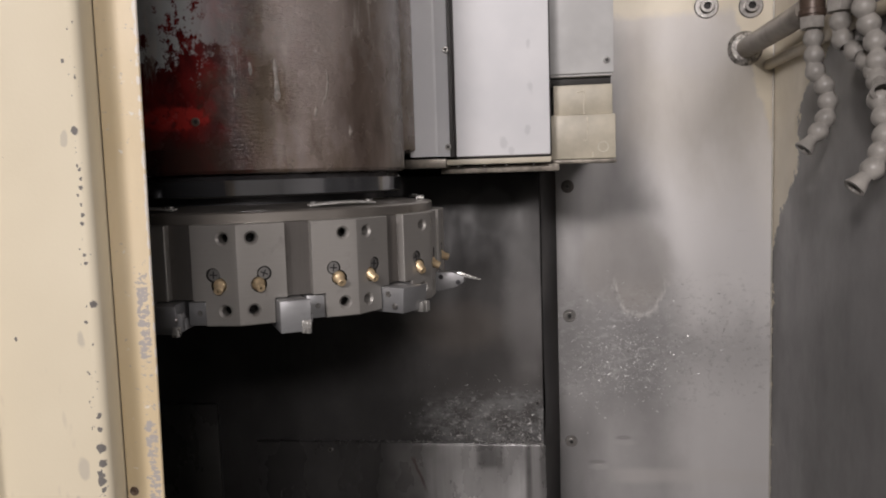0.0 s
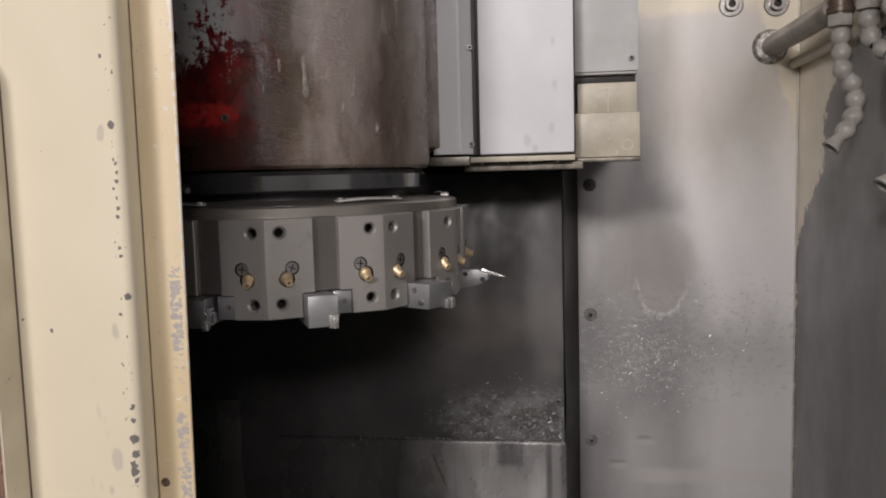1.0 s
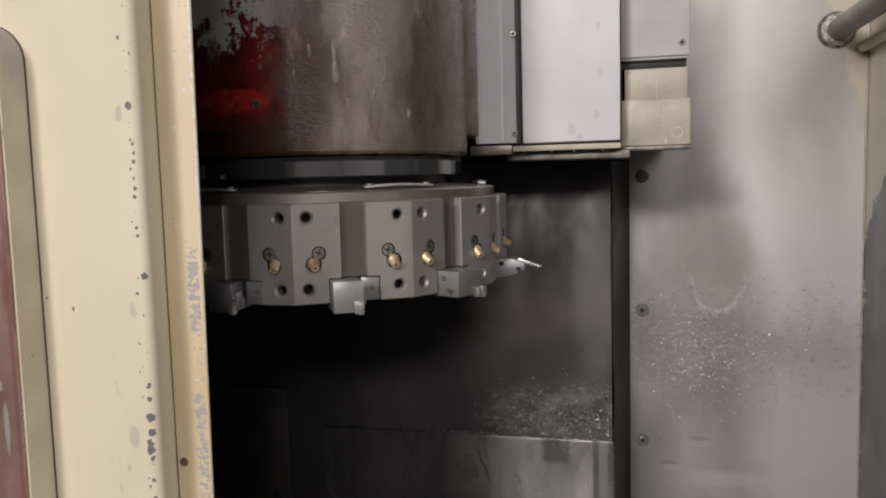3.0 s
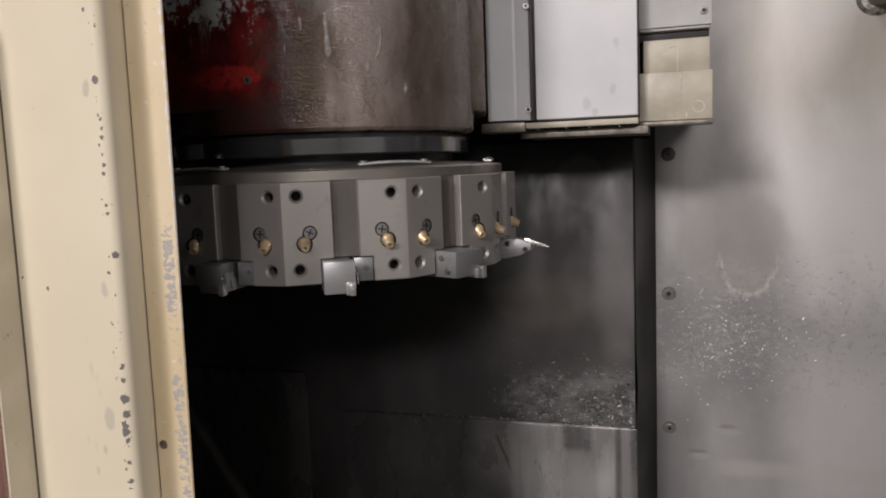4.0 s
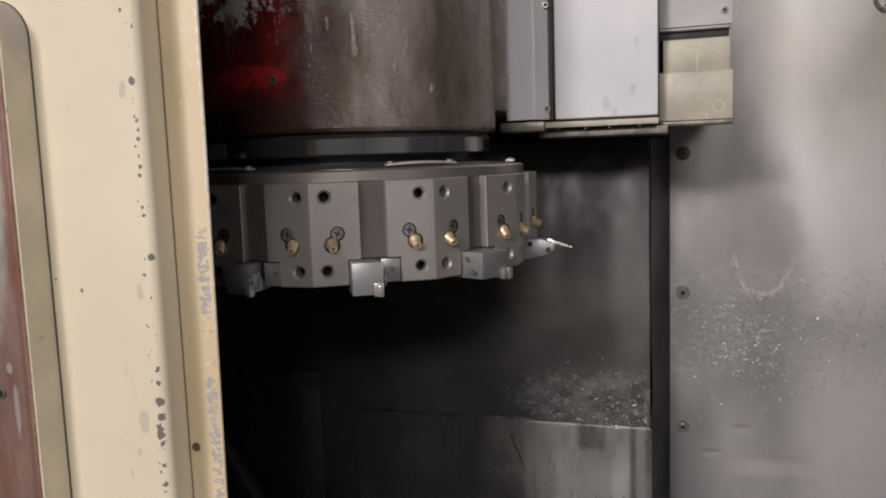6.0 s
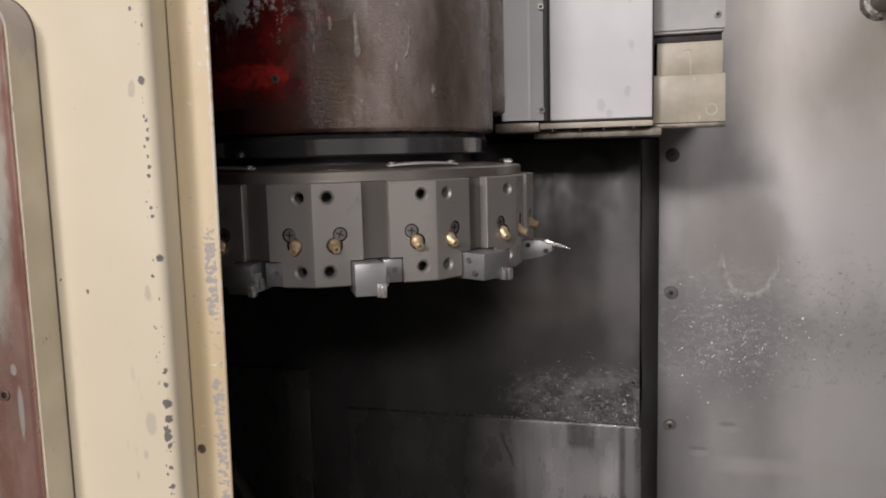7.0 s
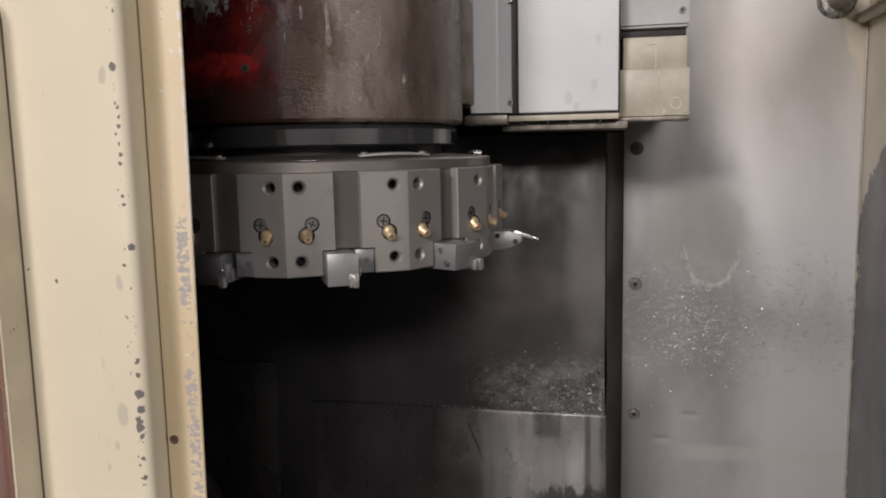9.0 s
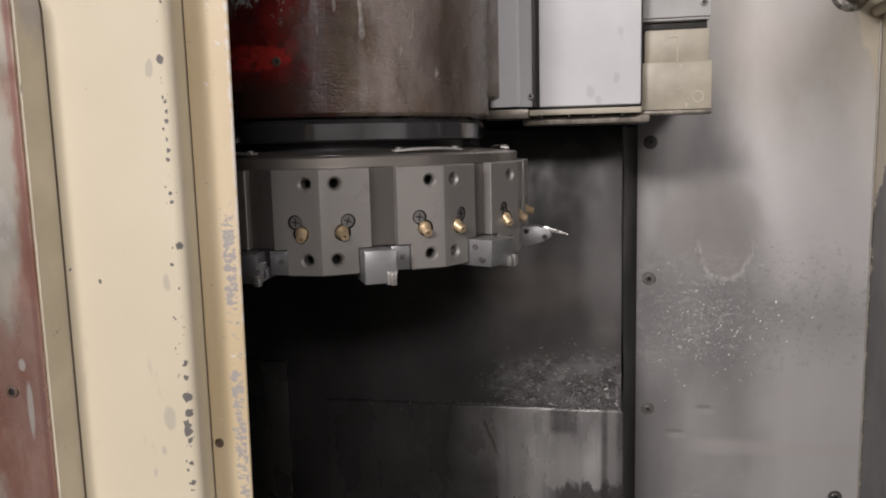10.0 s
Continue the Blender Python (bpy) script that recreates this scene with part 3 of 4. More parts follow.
def box(bm, x0, x1, y0, y1, z0, z1, bevel=0.0, m=None, segments=2):
    tmp = bmesh.new()
    bmesh.ops.create_cube(tmp, size=1.0)
    for v in tmp.verts:
        v.co = Vector(((x0 + x1) / 2 + v.co.x * (x1 - x0), (y0 + y1) / 2 + v.co.y * (y1 - y0), (z0 + z1) / 2 + v.co.z * (z1 - z0)))
    if bevel:
        bmesh.ops.bevel(tmp, geom=tmp.edges[:], offset=bevel, segments=segments, affect="EDGES", profile=0.5)
    if m is not None:
        bmesh.ops.transform(tmp, matrix=m, verts=tmp.verts)
    merge(bm, tmp)
    return bm


def merge(bm, tmp):
    me = bpy.data.meshes.new("tmp")
    tmp.to_mesh(me)
    tmp.free()
    bm.from_mesh(me)
    bpy.data.meshes.remove(me)


def prism(bm, outline, z0, z1, bevel=0.0, m=None):
    """An outline in x and y, drawn out from z0 to z1."""
    tmp = bmesh.new()
    low = [tmp.verts.new((x, y, z0)) for x, y in outline]
    high = [tmp.verts.new((x, y, z1)) for x, y in outline]
    count = len(outline)
    tmp.faces.new(low[::-1]), tmp.faces.new(high)
    for i in range(count):
        tmp.faces.new((low[i], low[(i + 1) % count], high[(i + 1) % count], high[i]))
    if bevel:
        bmesh.ops.bevel(tmp, geom=tmp.edges[:], offset=bevel, segments=2, affect="EDGES", profile=0.5)
    if m is not None:
        bmesh.ops.transform(tmp, matrix=m, verts=tmp.verts)
    merge(bm, tmp)
    return bm


def lathe(bm, profile, m=None, seg=32, a0=0.0, a1=360.0):
    """A profile of (radius, height) turned about z; a full turn is closed."""
    tmp = bmesh.new()
    full = abs(a1 - a0) >= 360
    steps = seg if full else seg + 1
    rings = []
    for r, z in profile:
        if r < 1e-6:
            rings.append([tmp.verts.new((0, 0, z))])
        else:
            rings.append([tmp.verts.new((r * math.cos(radians(a0 + (a1 - a0) * i / seg)), r * math.sin(radians(a0 + (a1 - a0) * i / seg)), z)) for i in range(steps)])
    for p, q in zip(rings, rings[1:]):
        for i in range(seg):
            j = (i + 1) % steps
            quad = [p[i % len(p)], p[j % len(p)], q[j % len(q)], q[i % len(q)]]
            quad = list(dict.fromkeys(quad))
            if len(quad) > 2:
                tmp.faces.new(quad)
    if m is not None:
        bmesh.ops.transform(tmp, matrix=m, verts=tmp.verts)
    merge(bm, tmp)
    return bm


def toward(at, way):
    """A pose at a place whose z axis points along way."""
    return Matrix.Translation(at) @ Vector(way).to_track_quat("Z", "Y").to_matrix().to_4x4()


def tube(bm, points, r, seg=16, caps=True):
    """A round bar along a line of points."""
    tmp = bmesh.new()
    pts = [Vector(p) for p in points]
    rings = []
    for i, p in enumerate(pts):
        d = (pts[min(i + 1, len(pts) - 1)] - pts[max(i - 1, 0)]).normalized()
        side = d.cross(Vector((0.13, 0.21, 0.97))).normalized()
        up = side.cross(d)
        rings.append([tmp.verts.new(p + r * (math.cos(2 * math.pi * k / seg) * side + math.sin(2 * math.pi * k / seg) * up)) for k in range(seg)])
    for p, q in zip(rings, rings[1:]):
        for k in range(seg):
            tmp.faces.new((p[k], p[(k + 1) % seg], q[(k + 1) % seg], q[k]))
    if caps:
        tmp.faces.new(rings[0][::-1]), tmp.faces.new(rings[-1])
    merge(bm, tmp)
    return bm


def hex_socket_screw(bm_head, bm_hole, m, r, h):
    """A cap screw head with a recessed dark hexagon socket."""
    lathe(bm_head, [(r * 0.55, h * 0.35), (r * 0.55, h), (r * 0.9, h), (r, h * 0.86), (r, 0)], m, 20)
    lathe(bm_hole, [(0, h * 0.35), (r * 0.56, h * 0.35), (r * 0.56, h * 0.9)], m, 6)


# ---- shop round the machine ----
S = 4.4   # shop ceiling over the floor
bm = bmesh.new()
box(bm, -5, 6, -8, 3, -UP - 0.1, -UP)
setting("floor", bm, SHOP_FLOOR, "grey concrete shop floor with worn patches", "floor")
bm = bmesh.new()
box(bm, -5, 6, -8, 3, S - UP, S - UP + 0.1)
setting("ceiling", bm, SHOP_WALL, "plain dark shop ceiling in shade", "ceiling")
# Unseen walls; south and east are made pale for the collar to mirror.
for name, b in (("wall_south", (-5, 6, -8.1, -8)), ("wall_north", (-5, 6, 3, 3.1)), ("wall_west", (-5.1, -5, -8, 3)), ("wall_east", (6, 6.1, -8, 3))):
    bm = bmesh.new()
    box(bm, *b, -UP, S - UP)
    setting(name, bm, SHOP_REFLECTOR if name in ("wall_south", "wall_east") else SHOP_WALL, "unseen shop wall, made pale for the steel to reflect" if name in ("wall_south", "wall_east") else "plain dark painted shop wall", "wall")

# ---- machine enclosure ----
bm = bmesh.new()
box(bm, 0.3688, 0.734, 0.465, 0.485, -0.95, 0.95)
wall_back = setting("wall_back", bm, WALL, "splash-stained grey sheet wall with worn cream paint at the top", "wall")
bm = bmesh.new()
box(bm, 0.734, 0.754, -0.36, 0.485, -0.95, 0.95)
wall_side = setting("wall_side", bm, SIDE, "scraped dark side wall with ragged cream paint in its corner", "wall")
bm = bmesh.new()
box(bm, 0.7310, 0.7336, 0.4615, 0.4646, -0.95, 0.95, 0.0008)
setting("trim_corner", bm, plain("corner_bead", (0.46, 0.435, 0.385), 0.4, 0.2), "pale worn corner bead between two sheet walls", "trim")
bm = bmesh.new()
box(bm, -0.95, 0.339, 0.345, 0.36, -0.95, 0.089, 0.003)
wall_inner = setting("wall_inner", bm, PANEL, "oily dark steel inner panel with dried splashes and painted lamplight", "wall")
bm = bmesh.new()
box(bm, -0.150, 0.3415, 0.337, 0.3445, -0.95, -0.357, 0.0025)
wall_lower = setting("wall_lower", bm, LOWER, "worn steel lower panel with drip marks and a painted bright reflection", "wall")
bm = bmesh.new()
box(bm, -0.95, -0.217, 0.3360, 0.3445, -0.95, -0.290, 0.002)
setting("wall_lower_dark", bm, LOWER, "oily lower sheet beside the bright panel, shade painted into its colour", "wall")
bm = bmesh.new()
rows = []   # a hollow folded strip, dented where the two panels meet
for k in range(41):
    z = 0.0885 - (0.95 + 0.0885) * k / 40
    dent = 0.0045 * math.exp(-((z + 0.395) / 0.045) ** 2) - 0.002 * math.exp(-((z + 0.30) / 0.05) ** 2)
    line = [(0.3405 - dent, 0.3500), (0.3440 - dent, 0.3750), (0.3490 - 0.6 * dent, 0.4050), (0.3560, 0.4350), (0.3640, 0.4560), (0.3684, 0.4648)]
    rows.append([bm.verts.new((px, py, z)) for px, py in line] + [bm.verts.new((0.3450, 0.4648, z)), bm.verts.new((0.3396 - dent, 0.3700, z))])
for p, q in zip(rows, rows[1:]):
    for c in range(8):
        bm.faces.new((p[c], p[(c + 1) % 8], q[(c + 1) % 8], q[c]))
bm.faces.new(rows[0]), bm.faces.new(rows[-1][::-1])
setting("trim_return", bm, RETURN, "dark narrow return between two sheet walls", "trim")
bm = bmesh.new()
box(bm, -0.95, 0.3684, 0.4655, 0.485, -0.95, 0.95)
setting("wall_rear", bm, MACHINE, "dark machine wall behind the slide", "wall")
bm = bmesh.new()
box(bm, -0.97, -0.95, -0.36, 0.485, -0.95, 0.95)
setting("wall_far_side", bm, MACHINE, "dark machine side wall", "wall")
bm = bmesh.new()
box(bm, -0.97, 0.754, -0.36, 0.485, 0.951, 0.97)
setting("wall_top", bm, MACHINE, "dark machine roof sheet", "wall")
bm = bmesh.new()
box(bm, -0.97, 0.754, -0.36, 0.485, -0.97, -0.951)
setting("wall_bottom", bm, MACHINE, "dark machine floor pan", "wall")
bm = bmesh.new()
box(bm, -0.99, 0.774, -0.39, -0.3605, 0.72, 0.97, 0.004)
box(bm, -0.99, 0.774, -0.39, -0.3605, -UP + 0.005, -0.72, 0.004)
setting("wall_front", bm, CREAM, "cream painted machine front above and below the opening", "wall")


def wall_screw(parent, at, way, r=0.0075, washer=True, metal=None):
    """A socket screw on a wall, with a washer."""
    m = toward(at, way)
    bm, hole = bmesh.new(), bmesh.new()
    hex_socket_screw(bm, hole, m, r, r * 0.8)
    head = part("screw", bm, metal or ZINC, parent, "oily dark socket screw" if metal else "worn zinc socket screw")
    part("socket", hole, DARK_HOLE, head)
    if washer:
        bm = bmesh.new()
        lathe(bm, [(r * 0.8, 0), (r * 0.8, 0.0018), (r * 1.6, 0.0018), (r * 1.75, 0.0006), (r * 1.75, 0)], m, 24)
        part("washer", bm, metal or ZINC, parent)


for x, z, r in ((0.389, 0.063, 0.0065), (0.389, -0.166, 0.0065), (0.389, -0.395, 0.006), (0.697, -0.538, 0.0065)):
    wall_screw(wall_back, (x, 0.465, z), (0, -1, 0), r, metal=GRIME if z > 0 else None)
for x, z in ((0.624, 0.357), (0.696, 0.354)):
    wall_screw(wall_back, (x, 0.465, z), (0, -1, 0), 0.0115)
for x, z in ((0.329, -0.288), (-0.021, -0.368)):
    wall_screw(wall_inner if z > -0.3 else wall_lower, (x, 0.345 if z > -0.3 else 0.337, z), (0, -1, 0), 0.004, False)

# ---- pipe and coolant hoses ----
pipe = thing("coolant_pipe", (0.687, 0.465, 0.285), "grey-brown painted coolant pipe with a chipped round flange on the wall", "pipe")
bm = bmesh.new()
tube(bm, [(0.687, 0.463, 0.285), (0.690, 0.38, 0.2865), (0.693, 0.28, 0.289), (0.695, 0.196, 0.292)], 0.0165, 20)
part("pipe", bm, PIPE, pipe)
bm = bmesh.new()
tube(bm, [(0.6955, 0.181, 0.279), (0.6955, 0.181, 0.30), (0.6955, 0.181, 0.345)], 0.0155, 20)
lathe(bm, [(0.0155, 0.281), (0.0172, 0.282), (0.0172, 0.288), (0.0155, 0.289)], Matrix.Translation((0.6955, 0.181, 0)), 20)
part("elbow", bm, COPPER, pipe, "brown threaded elbow fitting")
bm = bmesh.new()
tube(bm, [(0.6955, 0.20, 0.350), (0.698, 0.0, 0.352), (0.700, -0.2, 0.354)], 0.017, 20)
part("manifold", bm, PIPE, pipe, "grey-brown manifold pipe")
bm = bmesh.new()
lathe(bm, [(0.016, 0), (0.016, 0.009), (0.024, 0.008), (0.028, 0.004), (0.029, 0)], toward((0.687, 0.4648, 0.285), (0, -1, 0)), 28)
part("flange", bm, WELD, pipe, "chipped bare metal weld flange")
thin = thing("thin_pipe", (0.726, 0.464, 0.252), "thin cream painted pipe along the side wall", "pipe")
bm = bmesh.new()
tube(bm, [(0.7245, 0.463, 0.256), (0.7245, 0.3, 0.258), (0.7245, 0.0, 0.262), (0.7245, -0.2, 0.266)], 0.0085, 14)
part("pipe", bm, CREAM_THIN, thin)


def hose(points, r, label, fitting=True):
    """A string of ball-and-socket hose segments, ending in a flared nozzle."""
    pts = [Vector(p) for p in points]
    ob = thing("coolant_hose", points[0], label, "hose", "coolant hoses")
    if fitting:
        bm = bmesh.new()
        tube(bm, [(pts[0].x, pts[0].y, 0.340), pts[0] + Vector((0, 0, 0.008))], r * 0.95, 18)
        part("fitting", bm, COPPER, ob, "brown metal pipe fitting")
        bm = bmesh.new()
        prism(bm, [(pts[0].x + r * 1.32 * math.cos(radians(60 * i + 12)), pts[0].y + r * 1.32 * math.sin(radians(60 * i + 12))) for i in range(6)], pts[0].z - 0.008, pts[0].z + 0.007, 0.0012)
        part("hex_nut", bm, HOSE, ob, smooth=20)
    for i in range(1, len(pts) - 1):
        d = (pts[i + 1] - pts[i - 1]).normalized()
        bm = bmesh.new()
        lathe(bm, [(r * 0.60, -r * 1.15), (r * 0.66, -r * 0.86), (r * 0.88, -r * 0.55), (r * 1.02, -r * 0.15), (r * 1.04, r * 0.12), (r * 0.93, r * 0.45), (r * 0.70, r * 0.76), (r * 0.58, r * 0.98)], toward(pts[i], d), 20)
        part("segment", bm, HOSE, ob)
    d = (pts[-1] - pts[-2]).normalized()
    bm = bmesh.new()
    lathe(bm, [(r * 0.6, -r * 1.0), (r * 0.62, -r * 0.4), (r * 0.7, 0), (r * 0.95, r * 0.7), (r * 1.0, r * 0.95), (r * 0.7, r * 0.95), (r * 0.55, 0)], toward(pts[-1], d), 20)
    part("nozzle", bm, HOSE, ob)
    return ob


hose([(0.695, 0.18, 0.272), (0.697, 0.18, 0.252), (0.698, 0.18, 0.230), (0.700, 0.18, 0.209), (0.711, 0.178, 0.190), (0.715, 0.176, 0.169), (0.711, 0.174, 0.147), (0.702, 0.172, 0.130), (0.690, 0.17, 0.116)], 0.0124, "grey ball-segment coolant hose hanging from the pipe, curling back")
hose([(0.703, 0.11, 0.279), (0.704, 0.11, 0.260), (0.706, 0.108, 0.238), (0.712, 0.085, 0.220), (0.715, 0.06, 0.205), (0.714, 0.035, 0.190), (0.710, 0.012, 0.172)], 0.0124, "grey ball-segment coolant hose bending toward the door")
hose([(0.700, 0.04, 0.285), (0.702, 0.04, 0.262), (0.708, 0.04, 0.243), (0.713, 0.035, 0.222), (0.714, 0.03, 0.200), (0.713, 0.025, 0.178), (0.712, 0.02, 0.157), (0.713, 0.01, 0.137), (0.710, 0.0, 0.116), (0.704, -0.005, 0.098), (0.694, -0.01, 0.080), (0.682, -0.012, 0.068)], 0.0124, "long grey ball-segment coolant hose with a flared nozzle")

# ---- turret head ----
head = thing("turret_head", HEAD_AT, "heavy cast turret head in worn red paint and rusty iron", "machine head")
bm = bmesh.new()
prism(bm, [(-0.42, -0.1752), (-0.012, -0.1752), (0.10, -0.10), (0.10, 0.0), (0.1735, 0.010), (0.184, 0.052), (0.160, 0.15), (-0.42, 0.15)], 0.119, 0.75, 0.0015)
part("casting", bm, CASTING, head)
bm = bmesh.new()
lathe(bm, [(0.0, 0.0945), (0.168, 0.0945), (0.1738, 0.0955), (0.1760, 0.0985), (0.1760, 0.75), (0.0, 0.75)], None, 128)
part("column", bm, CASTING, head, "worn red and rusty round column")
bm = bmesh.new()
lathe(bm, [(0.0, 0.0716), (0.166, 0.0716), (0.170, 0.0735), (0.1705, 0.0885), (0.1685, 0.0905), (0.165, 0.0943), (0.0, 0.0943)], None, 96)
part("collar", bm, STEEL_DARK, head, "blued steel collar ring")
bm, hole = bmesh.new(), bmesh.new()
hex_socket_screw(bm, hole, toward((0.004, -0.1761, 0.146), (0, -1, 0)), 0.0042, 0.0008)
plug = part("plug_screw", bm, COPPER, head)
part("socket", hole, DARK_HOLE, plug)

DRIED = plain("dried_oil", (0.27, 0.24, 0.215), 0.25, 0.0, 0.4, 150, 0.4)
for run in (((26.8, 0.206, 0.0016), (27.0, 0.186, 0.0018), (27.2, 0.172, 0.0026), (27.1, 0.164, 0.0024)),
            ((44.2, 0.198, 0.0009), (44.6, 0.184, 0.0012), (43.6, 0.170, 0.0013), (42.4, 0.163, 0.0011)),
            ((19.0, 0.202, 0.0010), (19.2, 0.194, 0.0014), (19.1, 0.189, 0.0012)), ((14.0, 0.178, 0.0007), (13.8, 0.170, 0.0008), (14.0, 0.168, 0.0007)),
            ((40.0, 0.160, 0.0014), (39.7, 0.153, 0.0018), (39.5, 0.149, 0.0013)), ((52.5, 0.142, 0.0016), (52.9, 0.136, 0.0020), (52.5, 0.131, 0.0014))):
    bm, rings = bmesh.new(), []
    for i in range(9):   # a flattened bead that follows the round wall
        f = i / 8 * (len(run) - 1)
        j = min(int(f), len(run) - 2)
        a, z, w = (run[j][c] + (run[j + 1][c] - run[j][c]) * (f - j) for c in range(3))
        w *= 1.1 + 0.9 * random.random()
        w = w if 0 < i < 8 else w * 0.35
        ring = []
        for off, lift in ((-1, -0.0004), (-0.5, 0.3), (0, 0.45), (0.5, 0.3), (1, -0.0004)):
            ang = radians(a) + off * w / 0.176
            rad = 0.1760 + (0.25 * lift * w if lift > 0 else lift)
            ring.append(bm.verts.new((rad * math.sin(ang), -rad * math.cos(ang), z)))
        rings.append(ring)
    for p, q in zip(rings, rings[1:]):
        for c in range(4):
            bm.faces.new((p[c], p[c + 1], q[c + 1], q[c]))
    part("dried_run", bm, DRIED, head, "pale dried oily run", 60)

# ---- tool turret ----
PHI, APO, TOP, LOW = -1.07, 0.215, 0.0482, -0.0472
turret = thing("tool_turret", (0, 0, LOW), "twelve-sided ground steel tool turret under a round plate", "tool turret")


def face_pose(k):
    """Local x along the face, y outwards from the axis, z up."""
    a = radians(PHI + 30 * k)
    s, c = math.sin(a), math.cos(a)
    return Matrix(((c, s, 0, 0), (s, -c, 0, 0), (0, 0, 1, 0), (0, 0, 0, 1)))


corner = APO / math.cos(radians(15))
bm = bmesh.new()
rim = [(corner * math.sin(radians(PHI + 15 + 30 * k)), -corner * math.cos(radians(PHI + 15 + 30 * k))) for k in range(12)]
prism(bm, rim, LOW, TOP)
bmesh.ops.bevel(bm, geom=bm.edges[:], offset=0.0012, segments=2, affect="EDGES", profile=0.5)
body_mesh = finish(bm, STEEL, 0)
cut = bmesh.new()
for k in range(12):
    m = face_pose(k)
    box(cut, -0.0123, 0.0123, APO - 0.009, APO + 0.03, LOW - 0.01, TOP + 0.01, 0, m)
    box(cut, -0.0245, 0.0245, APO - 0.026, APO + 0.03, LOW - 0.01, -0.0235, 0, m)
holes = bmesh.new()
for k in range(12):
    m = face_pose(k)
    for s in (-1, 1):
        for z in (0.035, -0.033):
            lathe(holes, [(0, -0.022), (0.0047, -0.022), (0.0047, -0.0022), (0.0067, 0.0), (0.0064, 0.01), (0, 0.01)], m @ toward((s * 0.0439, APO, z), (0, 1, 0)), 20)
        lathe(holes, [(0, -0.009), (0.0076, -0.009), (0.0076, 0.01), (0, 0.01)], m @ toward((s * 0.0386, APO, -0.0088), (0, 1, 0)), 20)
sinks = bmesh.new()
for k in range(12):
    m = face_pose(k)
    for s in (-1, 1):
        lathe(sinks, [(0, -0.003), (0.0068, -0.003), (0.0068, 0.01), (0, 0.01)], m @ toward((s * 0.0333, APO, 0.0012), (0, 1, 0)), 20)
work = new("work", body_mesh)
cutters = []
for tool_bm in (cut, holes, sinks):
    me = finish(tool_bm, STEEL, 0)
    ob = new("cutter", me)
    cutters.append(ob)
    mod = work.modifiers.new("cut", "BOOLEAN")
    mod.operation, mod.solver, mod.object = "DIFFERENCE", "EXACT", ob
    mod.use_self = tool_bm is cut
    if tool_bm is cut:   # the slots' worn edges
        mod = work.modifiers.new("edge", "BEVEL")
        mod.width, mod.segments, mod.limit_method, mod.angle_limit = 0.0006, 1, "ANGLE", radians(40)
bpy.context.view_layer.update()
body = bpy.data.meshes.new_from_object(work.evaluated_get(bpy.context.evaluated_depsgraph_get()))
for ob in (work, *cutters):
    old = ob.data
    bpy.data.objects.remove(ob)
    bpy.data.meshes.remove(old)
while len(body.materials) > 1:
    body.materials.pop(index=len(body.materials) - 1)
body.polygons.foreach_set("material_index", [0] * len(body.polygons))
body.shade_smooth()
body.set_sharp_from_angle(angle=radians(10))
part("body", body, STEEL, turret)

bm = bmesh.new()
lathe(bm, [(0, 0.0478), (0.2065, 0.0478), (0.2072, 0.0485), (0.2072, 0.0572), (0.2055, 0.0588), (0.150, 0.0640), (0, 0.0640)], None, 128)
part("top_plate", bm, STEEL_RIM, turret, "turned steel round top plate")
bm = bmesh.new()
lathe(bm, [(0, 0.0638), (0.150, 0.0638), (0.150, 0.0718), (0, 0.0718)], None, 96)
part("neck", bm, BLACK_SCREW, turret)

# straps with two screws each, every sixth of the turn
for n in range(6):
    mid = -15.5 + 60.5 * n if n < 2 else 45 + 60 * (n - 1)
    bm = bmesh.new()
    rows = []
    for i in range(15):
        f = -1 + 2 * i / 14
        a = radians(mid + 11.2 * f)
        bow = 0.0016 * (1 - f * f)
        rr = 0.1935
        row = []
        for dr, dz in ((-0.0045, 0), (0.0045, 0), (0.0045, 0.0016), (-0.0045, 0.0016)):
            r = rr + dr
            row.append(bm.verts.new((r * math.sin(a), -r * math.cos(a), 0.0615 - dr * 0.09 + bow + dz)))
        rows.append(row)
    for p, q in zip(rows, rows[1:]):
        for i in range(4):
            bm.faces.new((p[i], p[(i + 1) % 4], q[(i + 1) % 4], q[i]))
    bm.faces.new(rows[0][::-1]), bm.faces.new(rows[-1])
    strap = part("strap", bm, STRAP, turret, "pale bowed steel strap")
    for f in (-0.86, 0.86):
        a = radians(mid + 11.2 * f)
        bm, hole = bmesh.new(), bmesh.new()
        hex_socket_screw(bm, hole, Matrix.Translation((0.1935 * math.sin(a), -0.1935 * math.cos(a), 0.0622)), 0.0038, 0.0032)
        screw = part("screw", bm, HEAD, strap)
        part("socket", hole, DARK_HOLE, strap)


def cross_screw():
    bm = bmesh.new()
    lathe(bm, [(0.0057, -0.0009), (0.0057, 0.0), (0.0051, 0.0006), (0, 0.0008)], None, 22)
    return finish(bm, HEAD)


def cross_slot():
    bm = bmesh.new()
    box(bm, -0.0036, 0.0036, -0.00055, 0.00055, 0.0005, 0.0013)
    box(bm, -0.00055, 0.00055, -0.0036, 0.0036, 0.0005, 0.00132)
    return finish(bm, BLACK_SCREW, 0)


def nozzle_mesh():
    """A brass ball with a short spout that points out and down."""
    bm = bmesh.new()
    lathe(bm, [(0, -0.0060)] + [(0.0065 * math.sin(radians(a)), -0.0065 * math.cos(radians(a))) for a in range(20, 140, 15)] + [(0.0044, 0.0047), (0.0042, 0.0105), (0.0035, 0.0114), (0.0012, 0.0114), (0.0012, 0.009)], None, 20)
    return finish(bm, BRASS, 50)


